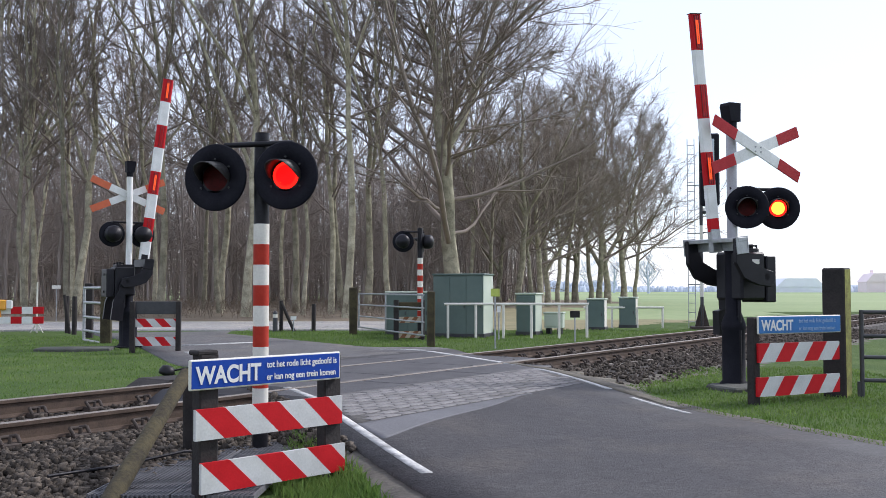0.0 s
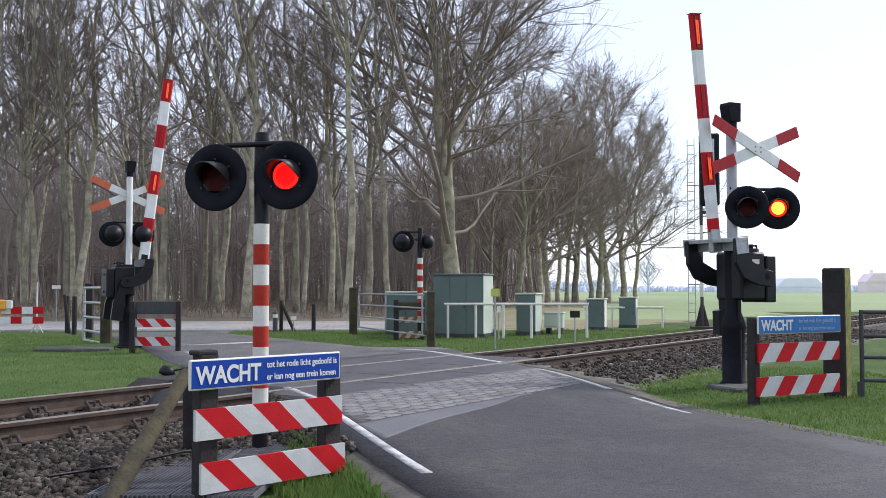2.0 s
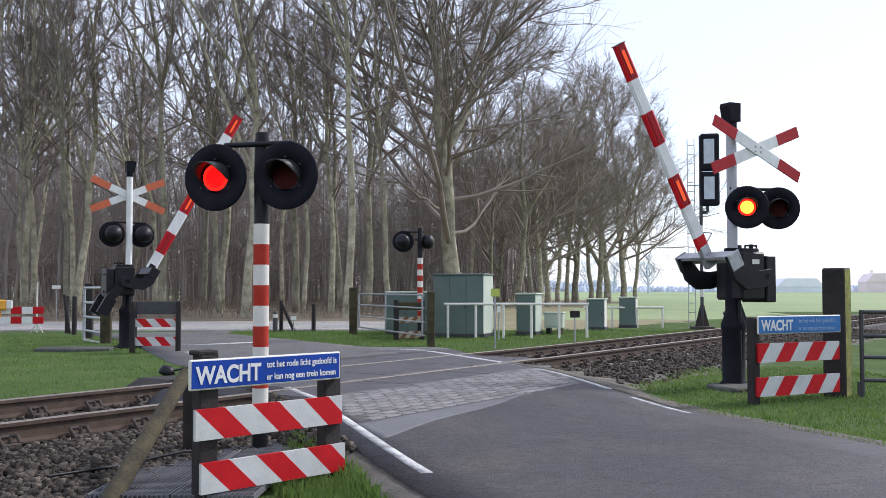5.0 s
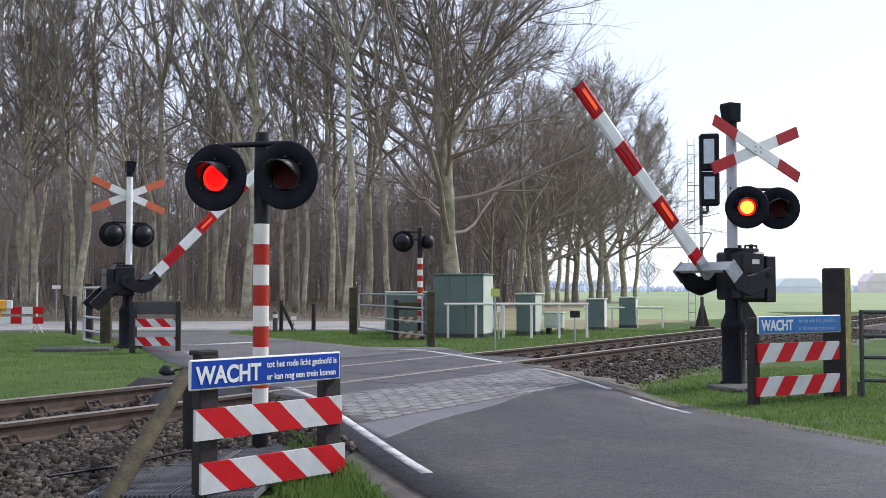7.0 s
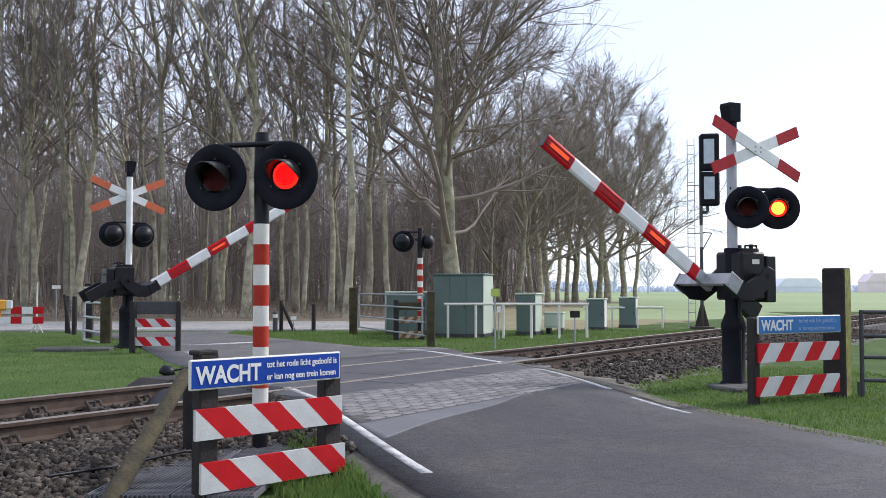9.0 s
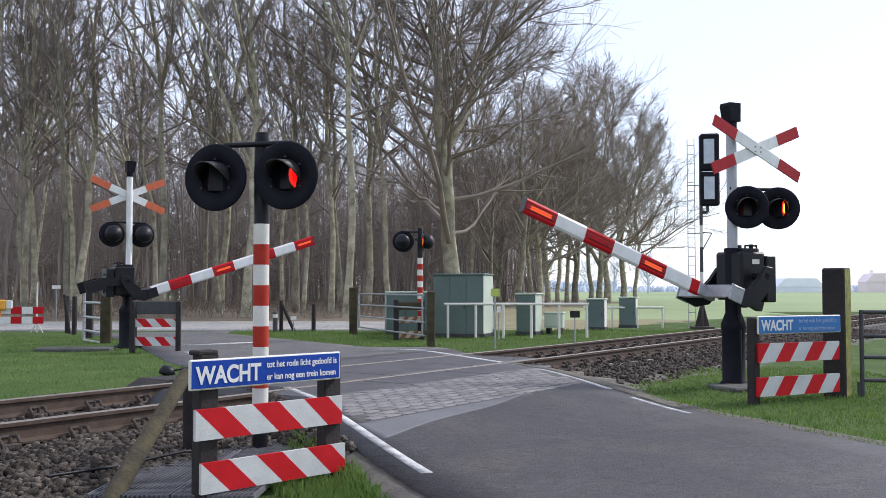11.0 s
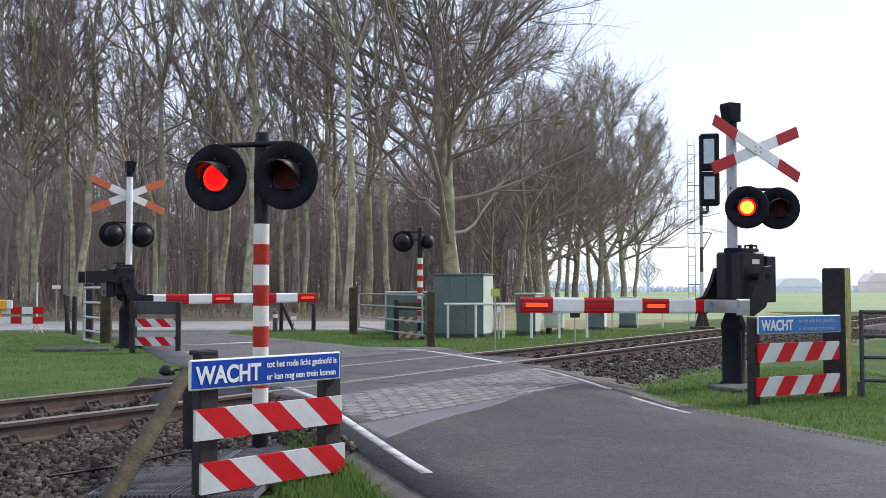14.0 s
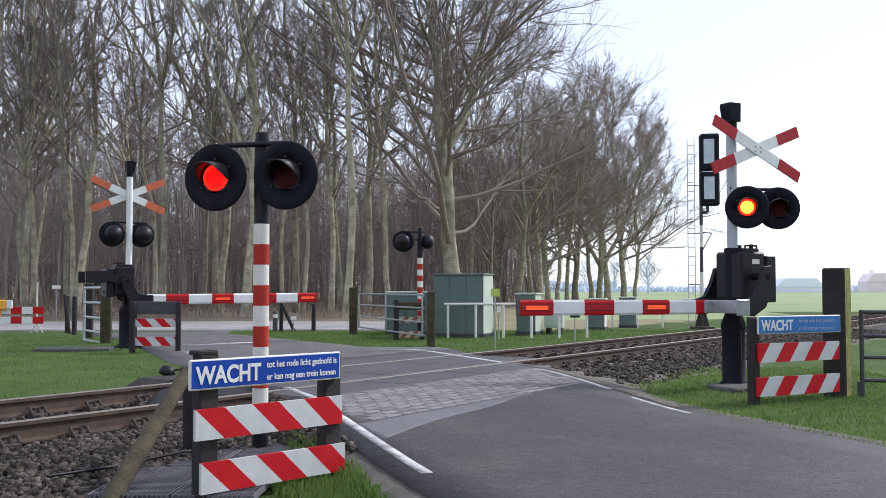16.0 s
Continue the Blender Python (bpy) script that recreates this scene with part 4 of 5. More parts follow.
# ---- cabinets and huts ----
def cabinet(x, y, w, d, h, rz, doors, label, front=None, sunside=None, z=0.0, feet=0.0):
    t = thing("equipment_cabinet", pose(x, y, z, 0, 0, rz), label, "equipment cabinet", "railway cabinets")
    bm = bmesh.new()
    box(bm, w, d, h - feet, pose(0, 0, (h + feet) / 2), 0.012)
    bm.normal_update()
    # the right-hand side gets a paler colour, as if sunlit
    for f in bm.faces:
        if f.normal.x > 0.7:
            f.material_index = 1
    part("cabinet_body", bm, [front or M_GREEN, sunside or M_GREEN_PALE_SUN], t)
    bm = bmesh.new()
    box(bm, w + 0.07, d + 0.07, 0.05, pose(0, 0, h + 0.02), 0.015)
    part("cabinet_roof", bm, M_GREEN_PALE_SUN if h < 1.2 else M_GREEN, t, "flat overhanging lid")
    for k in range(doors):
        cw = (w - 0.04) / doors
        bm = bmesh.new()
        box(bm, cw - 0.016, 0.02, h - feet - 0.1, pose(-w / 2 + 0.02 + cw * (k + 0.5), -d / 2 - 0.008, (h + feet) / 2), 0.005)
        dr = part("cabinet_door", bm, front or M_GREEN, t)
        bm = bmesh.new()
        box(bm, 0.025, 0.03, 0.11, pose(-w / 2 + 0.02 + cw * (k + 0.5) + cw * 0.38, -d / 2 - 0.03, (h + feet) / 2), 0.005)
        part("door_handle", bm, M_DARKGREY, dr)
    if feet:
        for sx in (-1, 1):
            bm = bmesh.new()
            box(bm, 0.12, d * 0.8, feet + 0.1, pose(sx * w * 0.3, 0, feet / 2 - 0.05), 0.01)
            part("foot", bm, M_BLACK, t)
    else:
        bm = bmesh.new()
        box(bm, w + 0.04, d + 0.04, 0.12, pose(0, 0, 0.02), 0.01)
        part("plinth", bm, M_DARKGREY, t)
    return t


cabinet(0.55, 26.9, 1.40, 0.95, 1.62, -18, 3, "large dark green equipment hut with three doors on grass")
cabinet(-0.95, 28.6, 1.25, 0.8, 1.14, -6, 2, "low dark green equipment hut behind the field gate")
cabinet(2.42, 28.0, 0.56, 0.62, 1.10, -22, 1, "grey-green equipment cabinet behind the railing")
cabinet(3.20, 28.6, 0.52, 0.5, 0.55, -14, 1, "small pale green cabinet on black feet", M_GREEN_PALE_SUN, z=0.0, feet=0.14)
cabinet(4.82, 31.2, 0.55, 0.5, 0.92, -18, 1, "grey-green cabinet with a side whitened for sunlight", sunside=M_OFFWHITE)
cabinet(6.18, 33.2, 0.55, 0.5, 0.95, -18, 1, "pale grey-green cabinet with a side whitened for sunlight", sunside=M_OFFWHITE)


def small_sign(x, y, h, w, sh, mat, label, pole=0.018):
    t = thing("small_sign", pose(x, y, 0.0), label, "sign", "small signs")
    bm = bmesh.new()
    rod(bm, (0, 0, -0.08), (0, 0, h), pole, seg=8)
    part("sign_pole", bm, M_GALV, t)
    bm = bmesh.new()
    box(bm, w, 0.012, sh, pose(0, -0.022, h - sh / 2), 0.003)
    part("sign_plate", bm, mat, t)


small_sign(1.13, 21.6, 1.26, 0.19, 0.17, M_YELLOWSIGN, "small yellow-green plate on a thin pole in grass")
small_sign(3.2, 24.2, 0.72, 0.24, 0.16, M_WOODDARK, "small dark plate on a thin rusty pole")
small_sign(-4.48, 29.9, 0.44, 0.17, 0.11, M_WHITE, "small white plate low beside a leaning stake")
small_sign(1.40, 25.0, 0.82, 0.09, 0.15, M_WHITE, "small white plate beside the green hut")
small_sign(-15.6, 40.2, 1.4, 0.36, 0.14, M_OFFWHITE, "small pale sign at the wood's edge")


# ---- railway signal mast ----
def signal_mast():
    t = thing("railway_signal", pose(8.32, 32.0, 0.0, 0, 0, -8), "tall railway signal mast with ladder and black signal boxes", "railway signal")
    bm = bmesh.new()
    for z0, z1, m in ((0.0, 1.0, 1), (1.0, 1.8, 0), (1.8, 2.6, 1), (2.6, 3.3, 0), (3.3, 6.2, 1)):
        rod(bm, (0, 0, z0), (0, 0, z1), 0.055, seg=12, mat=m)
    part("mast", bm, [M_OFFWHITE, M_DARKGREY], t, "grey and white mast")
    bm = bmesh.new()
    for a in (0, 90, 180, 270):
        prism(bm, [(0.04, 0.0), (0.24, 0.0), (0.06, 0.75)], 0.03, pose(0, 0, 0.0, 0, 0, a))
    box(bm, 0.7, 0.7, 0.12, pose(0, 0, 0.0), 0.02)
    part("mast_foot", bm, M_CLIP, t, "brown finned foot")
    bm = bmesh.new()
    for x in (-0.42, -0.20):
        rod(bm, (x, 0, 0.0), (x, 0, 6.1), 0.014, seg=6)
    part("ladder_rail", bm, M_GALV, t)
    for k in range(20):
        bm = bmesh.new()
        rod(bm, (-0.42, 0, 0.2 + 0.3 * k), (-0.20, 0, 0.2 + 0.3 * k), 0.011, seg=6)
        part("rung", bm, M_GALV, t)
    for z in (1.4, 3.05, 4.6):
        bm = bmesh.new()
        rod(bm, (-0.44, 0, z), (0.08, 0, z), 0.02, seg=6)
        part("ladder_stay", bm, M_GALV, t)
    bm = bmesh.new()
    tube(bm, [(0.0, 0, 3.08), (0.33, 0, 3.05), (0.0, 0, 2.45)], 0.016, 6)
    part("bracket", bm, M_DARKGREY, t)
    for z0, z1, x1 in ((5.05, 6.25, 0.56), (3.92, 5.02, 0.56)):
        bm = bmesh.new()
        box(bm, 0.60, 0.30, z1 - z0, pose(0.27, -0.05, (z0 + z1) / 2), 0.05)
        bx = part("signal_box", bm, M_BLACKMATT, t, "black signal box")
        bm = bmesh.new()
        box(bm, 0.33, 0.02, (z1 - z0) * 0.66, pose(0.24, -0.215, (z0 + z1) / 2 + 0.02), 0.006)
        part("white_panel", bm, M_LENSGLASS, bx, "pale rear panel")
    bm = bmesh.new()
    tube(bm, [(0.2, -0.05, 3.95), (0.2, -0.05, 3.72), (0.03, 0, 3.72)], 0.05, 8)
    part("cable_gland", bm, M_DARKGREY, t)


signal_mast()


# ---- road works barrier far left ----
def works_barrier():
    t = thing("works_barrier", pose(-12.45, 28.4, 0.0, 0, 0, 4), "red and white road works barrier with an orange lamp", "road barrier")
    for z in (0.645, 0.365):
        for k in range(6):
            bm = bmesh.new()
            box(bm, 0.302, 0.03, 0.20, pose(-0.63 + 0.305 * k, 0, z), 0.006)
            part("barrier_board", bm, (M_RED, M_WHITE)[k % 2 == 0], t)
    for x in (-0.35, 0.85):
        bm = bmesh.new()
        rod(bm, (x, 0.03, 0), (x, 0.03, 0.75 if x < 0 else 1.45), 0.024, seg=8)
        tube(bm, [(x - 0.18, 0.03, 0.0), (x, 0.03, 0.3), (x + 0.18, 0.03, 0.0)], 0.016, 6)
        part("barrier_stand", bm, M_OFFWHITE, t)
    bm = bmesh.new()
    box(bm, 0.34, 0.10, 0.30, pose(-0.14, -0.08, 0.80), 0.03)
    box(bm, 0.02, 0.06, 0.5, pose(-0.14, -0.03, 0.7), 0.004)
    part("warning_lamp", bm, M_ORANGE_LAMP, t, "orange warning lamp")
    bm = bmesh.new()
    box(bm, 0.16, 0.08, 0.24, pose(0.12, -0.08, 0.81), 0.02)
    part("lamp_battery", bm, M_WHITE, t, "white lamp battery")


M_ORANGE_LAMP = material("orange_lamp", (0.75, 0.32, 0.02), (0.85, 0.42, 0.04), 10, 0.3, bump=0)
works_barrier()


# ---- distance: farm and hedges ----
def farm_house(x, y, w, d, h, ridge, mats, rz, label, chimneys=0):
    t = thing("farm_building", pose(x, y, -0.05, 0, 0, rz), label, "farm building", "farm buildings")
    bm = bmesh.new()
    box(bm, w, d, h, pose(0, 0, h / 2))
    part("wall", bm, mats[0], t)
    bm = bmesh.new()
    prism(bm, [(-w / 2 - 0.4, h), (w / 2 + 0.4, h), (w / 2 - w * 0.18, ridge), (-w / 2 + w * 0.18, ridge)], d + 0.8)
    rf = part("roof", bm, mats[1], t)
    for k in range(chimneys):
        bm = bmesh.new()
        box(bm, 1.1, 1.0, 1.8, pose(-w * 0.25 + k * w * 0.5, 0, ridge + 0.6))
        part("chimney", bm, mats[0], rf)
    for k in range(4):
        bm = bmesh.new()
        box(bm, w * 0.07, 0.1, h * 0.35, pose(-w * 0.36 + k * w * 0.24, -d / 2 - 0.02, h * 0.5))
        part("window", bm, mats[1], t)


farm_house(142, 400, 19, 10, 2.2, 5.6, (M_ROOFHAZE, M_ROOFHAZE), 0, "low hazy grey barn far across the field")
farm_house(176, 400, 15, 9, 4.2, 7.6, (M_BRICKHAZE, M_BRICKHAZE), 0, "hazy pinkish brick farmhouse with chimneys", 2)


def far_hedges():
    rng = np.random.default_rng(7)
    for x0, x1, y, h, nm in ((60, 330, 470, 3.0, "a"), (-40, 90, 520, 6.0, "b"), (150, 240, 415, 3.2, "c")):
        vs, fs = [], []
        n = 900
        for k in range(n):
            x, z = rng.uniform(x0, x1), 0
            r = rng.uniform(0.7, 2.2)
            hh = h * rng.uniform(0.35, 1.0)
            b = len(vs)
            yy = y + rng.uniform(-8, 8)
            for i in range(5):
                a = 2 * math.pi * i / 5 + rng.uniform(0, 1)
                vs.append((x + r * math.cos(a), yy + r * math.sin(a), -0.1))
            for i in range(5):
                a = 2 * math.pi * i / 5 + rng.uniform(0, 1)
                vs.append((x + 0.6 * r * math.cos(a), yy + 0.6 * r * math.sin(a), hh * rng.uniform(0.6, 1.0)))
            vs.append((x, yy, hh))
            for i in range(5):
                j = (i + 1) % 5
                fs += [(b + i, b + j, b + 5 + j), (b + i, b + 5 + j, b + 5 + i), (b + 5 + i, b + 5 + j, b + 10)]
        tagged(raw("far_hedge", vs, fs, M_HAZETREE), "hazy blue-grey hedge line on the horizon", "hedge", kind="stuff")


far_hedges()


# ---- trees ----
def tubes_mesh(batches):
    """Joins batches of tapered limbs (points N x n x 3, radii N x n, sides) into vertex and face arrays."""
    V, F, base = [], [], 0
    for pts, rad, k in batches:
        N, n = pts.shape[:2]
        d = np.gradient(pts, axis=1)
        d /= np.linalg.norm(d, axis=2, keepdims=True) + 1e-9
        ref = np.where(np.abs(d[:, :, 2:3]) > 0.9, np.array([1.0, 0, 0]), np.array([0, 0, 1.0]))
        a = np.cross(d, ref)
        a /= np.linalg.norm(a, axis=2, keepdims=True) + 1e-9
        c = np.cross(d, a)
        ang = np.arange(k) * 2 * np.pi / k
        ring = a[:, :, None, :] * np.cos(ang)[:, None] + c[:, :, None, :] * np.sin(ang)[:, None]
        V.append((pts[:, :, None, :] + ring * rad[:, :, None, None]).reshape(-1, 3))
        i = np.arange(n - 1)[:, None] * k
        j = np.arange(k)[None, :]
        q = np.stack([i + j, i + (j + 1) % k, i + k + (j + 1) % k, i + k + j], -1).reshape(1, -1, 4)
        F.append((q + (np.arange(N) * n * k)[:, None, None]).reshape(-1, 4) + base)
        base += N * n * k
    return np.concatenate(V), np.concatenate(F)


def limbs(rng, start, way, length, n, rise, wob):
    """Wandering lines that bend upwards."""
    p, d = np.array(start, float), np.array(way, float)
    d /= np.linalg.norm(d, axis=1, keepdims=True) + 1e-9
    pts = [p]
    for _ in range(n - 1):
        d = d + rng.normal(0, wob, d.shape) + np.array([0, 0, rise])
        d /= np.linalg.norm(d, axis=1, keepdims=True) + 1e-9
        p = p + d * (np.asarray(length)[:, None] / (n - 1))
        pts.append(p)
    return np.stack(pts, 1)


def offshoots(rng, parents, per, lo, spread):
    """Starting points and directions of twigs along parent limbs: places, ways, parent index, share of the way."""
    N, n = parents.shape[:2]
    idx = np.repeat(np.arange(N), per)
    g = rng.uniform(lo, 0.999, len(idx))
    i = g * (n - 1)
    i0 = np.minimum(i.astype(int), n - 2)
    p0, p1 = parents[idx, i0], parents[idx, i0 + 1]
    d = p1 - p0
    d = d / (np.linalg.norm(d, axis=1, keepdims=True) + 1e-9) + rng.normal(0, spread, d.shape)
    return p0 + (p1 - p0) * (i - i0)[:, None], d, idx, g


def grow(seed, H, r0, clear, reach, n1, n2, n3, n4, low=20, forks=2):
    """Trunk with forked leaders, and branches, of a bare tree."""
    rng = np.random.default_rng(seed)
    t = np.linspace(0, 1, 12)
    wand = np.cumsum(rng.normal(0, 0.32, (12, 2)), axis=0) * (0.2 + t)[:, None]
    trunk = np.concatenate([wand - wand[0], (t * H - 0.3)[:, None]], 1)
    rad = r0 * (1 - t) ** 0.95 + 0.02
    rad[0] *= 1.3
    leads = [(trunk[None], rad[None], 10)]
    lines = [(trunk, rad, clear)]
    for k in range(forks):
        f = rng.uniform(clear, min(clear + 0.25, 0.6))
        i0 = int(f * 11)
        az = rng.uniform(0, 6.28)
        el = radians(rng.uniform(48, 70))
        L = H * (1 - f) * rng.uniform(0.75, 0.98)
        b = limbs(rng, [trunk[i0]], [(math.cos(az) * math.cos(el), math.sin(az) * math.cos(el), math.sin(el))], [L], 12, 0.06, 0.09)[0]
        rr = rad[i0] * rng.uniform(0.5, 0.75) * (1 - t) ** 0.8 + 0.015
        leads.append((b[None], rr[None], 7))
        lines.append((b, rr, 0.15))
    P, D, L, R = [], [], [], []
    for ln, (line, lr, c0) in enumerate(lines):
        n = n1 if ln == 0 else int(n1 * 0.5)
        az = rng.uniform(0, 6.28)
        for k in range(n):
            f = c0 + (0.98 - c0) * ((k + rng.uniform(0, 0.9)) / n)
            i = f * 11
            i0 = min(int(i), 10)
            rel = (f - c0) / (1 - c0)
            az += 2.4 + rng.normal(0, 0.5)
            el = radians(rng.uniform(low - 14, low + 26) + 28 * rel)
            P.append(line[i0] + (line[i0 + 1] - line[i0]) * (i - i0))
            D.append((math.cos(az) * math.cos(el), math.sin(az) * math.cos(el), math.sin(el)))
            L.append((reach if ln == 0 else reach * 0.62) * (1.05 - 0.72 * rel) * rng.uniform(0.5, 1.15))
            R.append(min(lr[i0] * 0.5, 0.025 + L[-1] * 0.0092))
    P, D, L, R = np.array(P), np.array(D), np.array(L), np.array(R)
    b1 = limbs(rng, P, D, L, 8, 0.055, 0.095)
    out = [(b1, np.maximum(R[:, None] * np.linspace(1, 0.2, 8), 0.013), 5)]
    p, d, idx, g = offshoots(rng, b1, n2, 0.15, 0.42)
    L2 = L[idx] * 0.45 * rng.uniform(0.5, 1.2, len(idx)) * (1.2 - 0.55 * g)
    b2 = limbs(rng, p, d, L2, 5, 0.05, 0.10)
    out.append((b2, np.maximum((R[idx] * (1 - g) * 0.65)[:, None] * np.linspace(1, 0.5, 5), 0.0165), 3))
    p, d, i3, g = offshoots(rng, b2, n3, 0.10, 0.36)
    L3 = np.minimum(L2[i3] * 0.72, 2.3) * rng.uniform(0.5, 1.2, len(i3))
    b3 = limbs(rng, p, d, L3, 3, 0.06, 0.11)
    out.append((b3, np.tile(np.linspace(0.0135, 0.0075, 3), (len(i3), 1)), 3))
    if n4:
        p, d, i4, g = offshoots(rng, b3, n4, 0.2, 0.36)
        b4 = limbs(rng, p, d, L3[i4] * 0.62, 2, 0.04, 0.1)
        out.append((b4, np.tile(np.array([0.008, 0.0055]), (len(i4), 1)), 3))
    return leads, out


def tree(seed, m, label, *args, **kw):
    t = thing("tree", m, label, "tree", kw.pop("group", "trees of the wood"))
    tr, cr = grow(seed, *args, **kw)
    raw("trunk", *tubes_mesh(tr), M_BARK, t, smooth=True)
    # wide low crowns take the twig colour lightened for sun
    raw("crown", *tubes_mesh(cr), M_SUNTWIG if kw.get("low", 20) < 21 else M_TWIG, t, smooth=True)
    return t


def build_trees():
    rng = np.random.default_rng(11)
    protos = []
    spec = [(25, 0.25, 0.28, 5.2, 2), (23, 0.19, 0.30, 4.6, 2), (26, 0.29, 0.26, 6.0, 3), (20, 0.14, 0.24, 3.8, 1), (24, 0.21, 0.22, 5.4, 3), (22, 0.17, 0.36, 4.8, 2)]
    first = [(-13.8, 48.5), (-11.6, 52.0), (-9.2, 46.5), (-6.9, 49.0), (-5.9, 52.5), (-17.3, 46.0)]
    for k, ((H, r, c, reach, fk), (x, y)) in enumerate(zip(spec, first)):
        protos.append(tree(20 + k, pose(x, y, 0, 0, 0, 50 * k), "tall bare beech with a grey-green trunk in the wood", H, r * 0.66, c, reach, 18, 7, 4, 1, low=32, forks=fk))
    spots = [(-3.9, 44.0), (-2.2, 49.0), (-4.6, 54.0), (-19.8, 47.0), (-21.5, 52.0), (-16.0, 53.5), (-8.0, 55.0), (0.3, 62.0), (-12.5, 58.0), (-18.8, 59.0),
             (-23.5, 57.0), (-10.2, 61.0), (-6.0, 62.0), (-15.0, 64.0), (-20.5, 66.0), (-26.0, 64.0), (1.5, 70.0), (-11.0, 71.0), (-22.6, 48.5), (-21.2, 50.5), (-18.6, 51.0), (-24.5, 53.0), (-20.2, 55.5)]
    for k, (x, y) in enumerate(spots):
        copy_thing(protos[k % 6], pose(x + rng.uniform(-0.5, 0.5), y, 0, rng.uniform(-4, 4), rng.uniform(-4, 4), rng.uniform(0, 360)))
    # the great tree and the row along the field
    tree(41, pose(0.55, 49.5, 0, 0, 0, 20), "great bare tree with a thick greenish trunk and wide crown", 22.5, 0.42, 0.15, 15.0, 34, 10, 6, 2, low=10, forks=3, group="trees along the field")
    row_a = tree(42, pose(5.1, 66.0, 0, 0, 0, 130), "bare tree with a spreading crown at the field", 17.5, 0.22, 0.23, 8.4, 19, 8, 6, 2, low=20, forks=2, group="trees along the field")
    row_b = tree(43, pose(17.6, 97.0, 0, 0, 0, 60), "bare tree with forked limbs at the row's end", 21, 0.30, 0.18, 10.5, 19, 9, 7, 2, low=16, forks=2, group="trees along the field")
    for k, (x, y, f) in enumerate([(2.9, 59.0, 0.62), (7.0, 72.0, 0.74), (8.9, 77.0, 0.8), (10.9, 82.0, 0.88), (12.9, 87.0, 0.94), (15.2, 92.0, 1.0), (20.5, 106.0, 0.95), (4.4, 80.0, 0.7), (6.1, 69.0, 0.68), (7.9, 74.5, 0.72), (9.9, 79.5, 0.8), (14.0, 89.5, 0.9)]):
        copy_thing((row_a, row_b)[k % 2], pose(x, y, 0, 0, 0, 77 * k + 10) @ Matrix.Scale(f, 4))
    # far woods behind: many slender trees
    N = 300
    y = rng.uniform(74, 112, N)
    x = rng.uniform(-48, 0, N) * (y / 80) + (y - 76) * 0.22
    H, r = rng.uniform(11, 17, N) + np.where(x < -0.16 * y, 4.5, 0.0), rng.uniform(0.05, 0.11, N)
    stems = limbs(rng, np.stack([x, y, np.full(N, -0.2)], 1), np.stack([rng.normal(0, 0.04, N), rng.normal(0, 0.04, N), np.ones(N)], 1), H, 6, 0.05, 0.035)
    out = [(stems, r[:, None] * np.linspace(1.2, 0.15, 6), 6)]
    p, d, idx, g = offshoots(rng, stems, 18, 0.10, 0.75)
    L = rng.uniform(1.8, 4.6, len(idx)) * (1.1 - 0.6 * g)
    b1 = limbs(rng, p, d, L, 4, 0.05, 0.16)
    out.append((b1, np.tile(np.linspace(0.045, 0.018, 4), (len(idx), 1)), 3))
    p, d, idx, g = offshoots(rng, b1, 5, 0.2, 0.5)
    out.append((limbs(rng, p, d, L[idx] * 0.7, 3, 0.05, 0.18), np.tile(np.array([0.024, 0.016, 0.010]), (len(idx), 1)), 3))
    N = 900                                            # the deep wood: close stems with low branches
    y = rng.uniform(100, 150, N)
    x = rng.uniform(-0.50, 0.105, N) * y
    stems = limbs(rng, np.stack([x, y, np.full(N, -0.2)], 1), np.stack([rng.normal(0, 0.05, N), rng.normal(0, 0.05, N), np.ones(N)], 1), rng.uniform(9, 17, N), 4, 0.05, 0.04)
    out.append((stems, rng.uniform(0.05, 0.12, N)[:, None] * np.linspace(1.2, 0.15, 4), 5))
    p, d, idx, g = offshoots(rng, stems, 15, 0.02, 0.8)
    out.append((limbs(rng, p, d, rng.uniform(1.5, 4.5, len(idx)), 3, 0.03, 0.2), np.tile(np.array([0.06, 0.04, 0.02]), (len(idx), 1)), 3))
    tagged(raw("far_woods", *tubes_mesh(out), M_FARBARK_HAZE, smooth=True), "dense grey-brown bare woods behind the front trees", "woods", kind="stuff")
    # undergrowth
    N = 1300
    y = rng.uniform(43, 80, N)
    x = rng.uniform(-30, -1, N) * y / 52
    shoots = limbs(rng, np.stack([x, y, np.full(N, -0.05)], 1), np.stack([rng.normal(0, 0.3, N), rng.normal(0, 0.3, N), np.ones(N)], 1), rng.uniform(0.2, 0.9, N), 4, 0.0, 0.18)
    out = [(shoots, np.tile(np.array([0.012, 0.010, 0.007, 0.005]), (N, 1)), 3)]
    p, d, idx, g = offshoots(rng, shoots, 4, 0.3, 0.6)
    out.append((limbs(rng, p, d, rng.uniform(0.2, 0.7, len(idx)), 2, 0, 0.1), np.tile(np.array([0.010, 0.006]), (len(idx), 1)), 3))
    tagged(raw("undergrowth", *tubes_mesh(out), M_BRUSH, smooth=True), "brown bare saplings and brush on the wood's floor", "undergrowth", kind="stuff")
    # small hazy trees on the horizon
    far = tree(51, pose(62, 300, 0), "small hazy bare tree on the horizon", 13, 0.35, 0.2, 5.0, 22, 8, 6, 0, group="far field trees")
    # trunk and crown both take the haze-tinted colour
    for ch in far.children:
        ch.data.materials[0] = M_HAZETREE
    for x, y in ((68, 330), (55, 320), (10.5, 300), (46, 310)):
        copy_thing(far, pose(x, y, 0, 0, 0, x * 9))


build_trees()


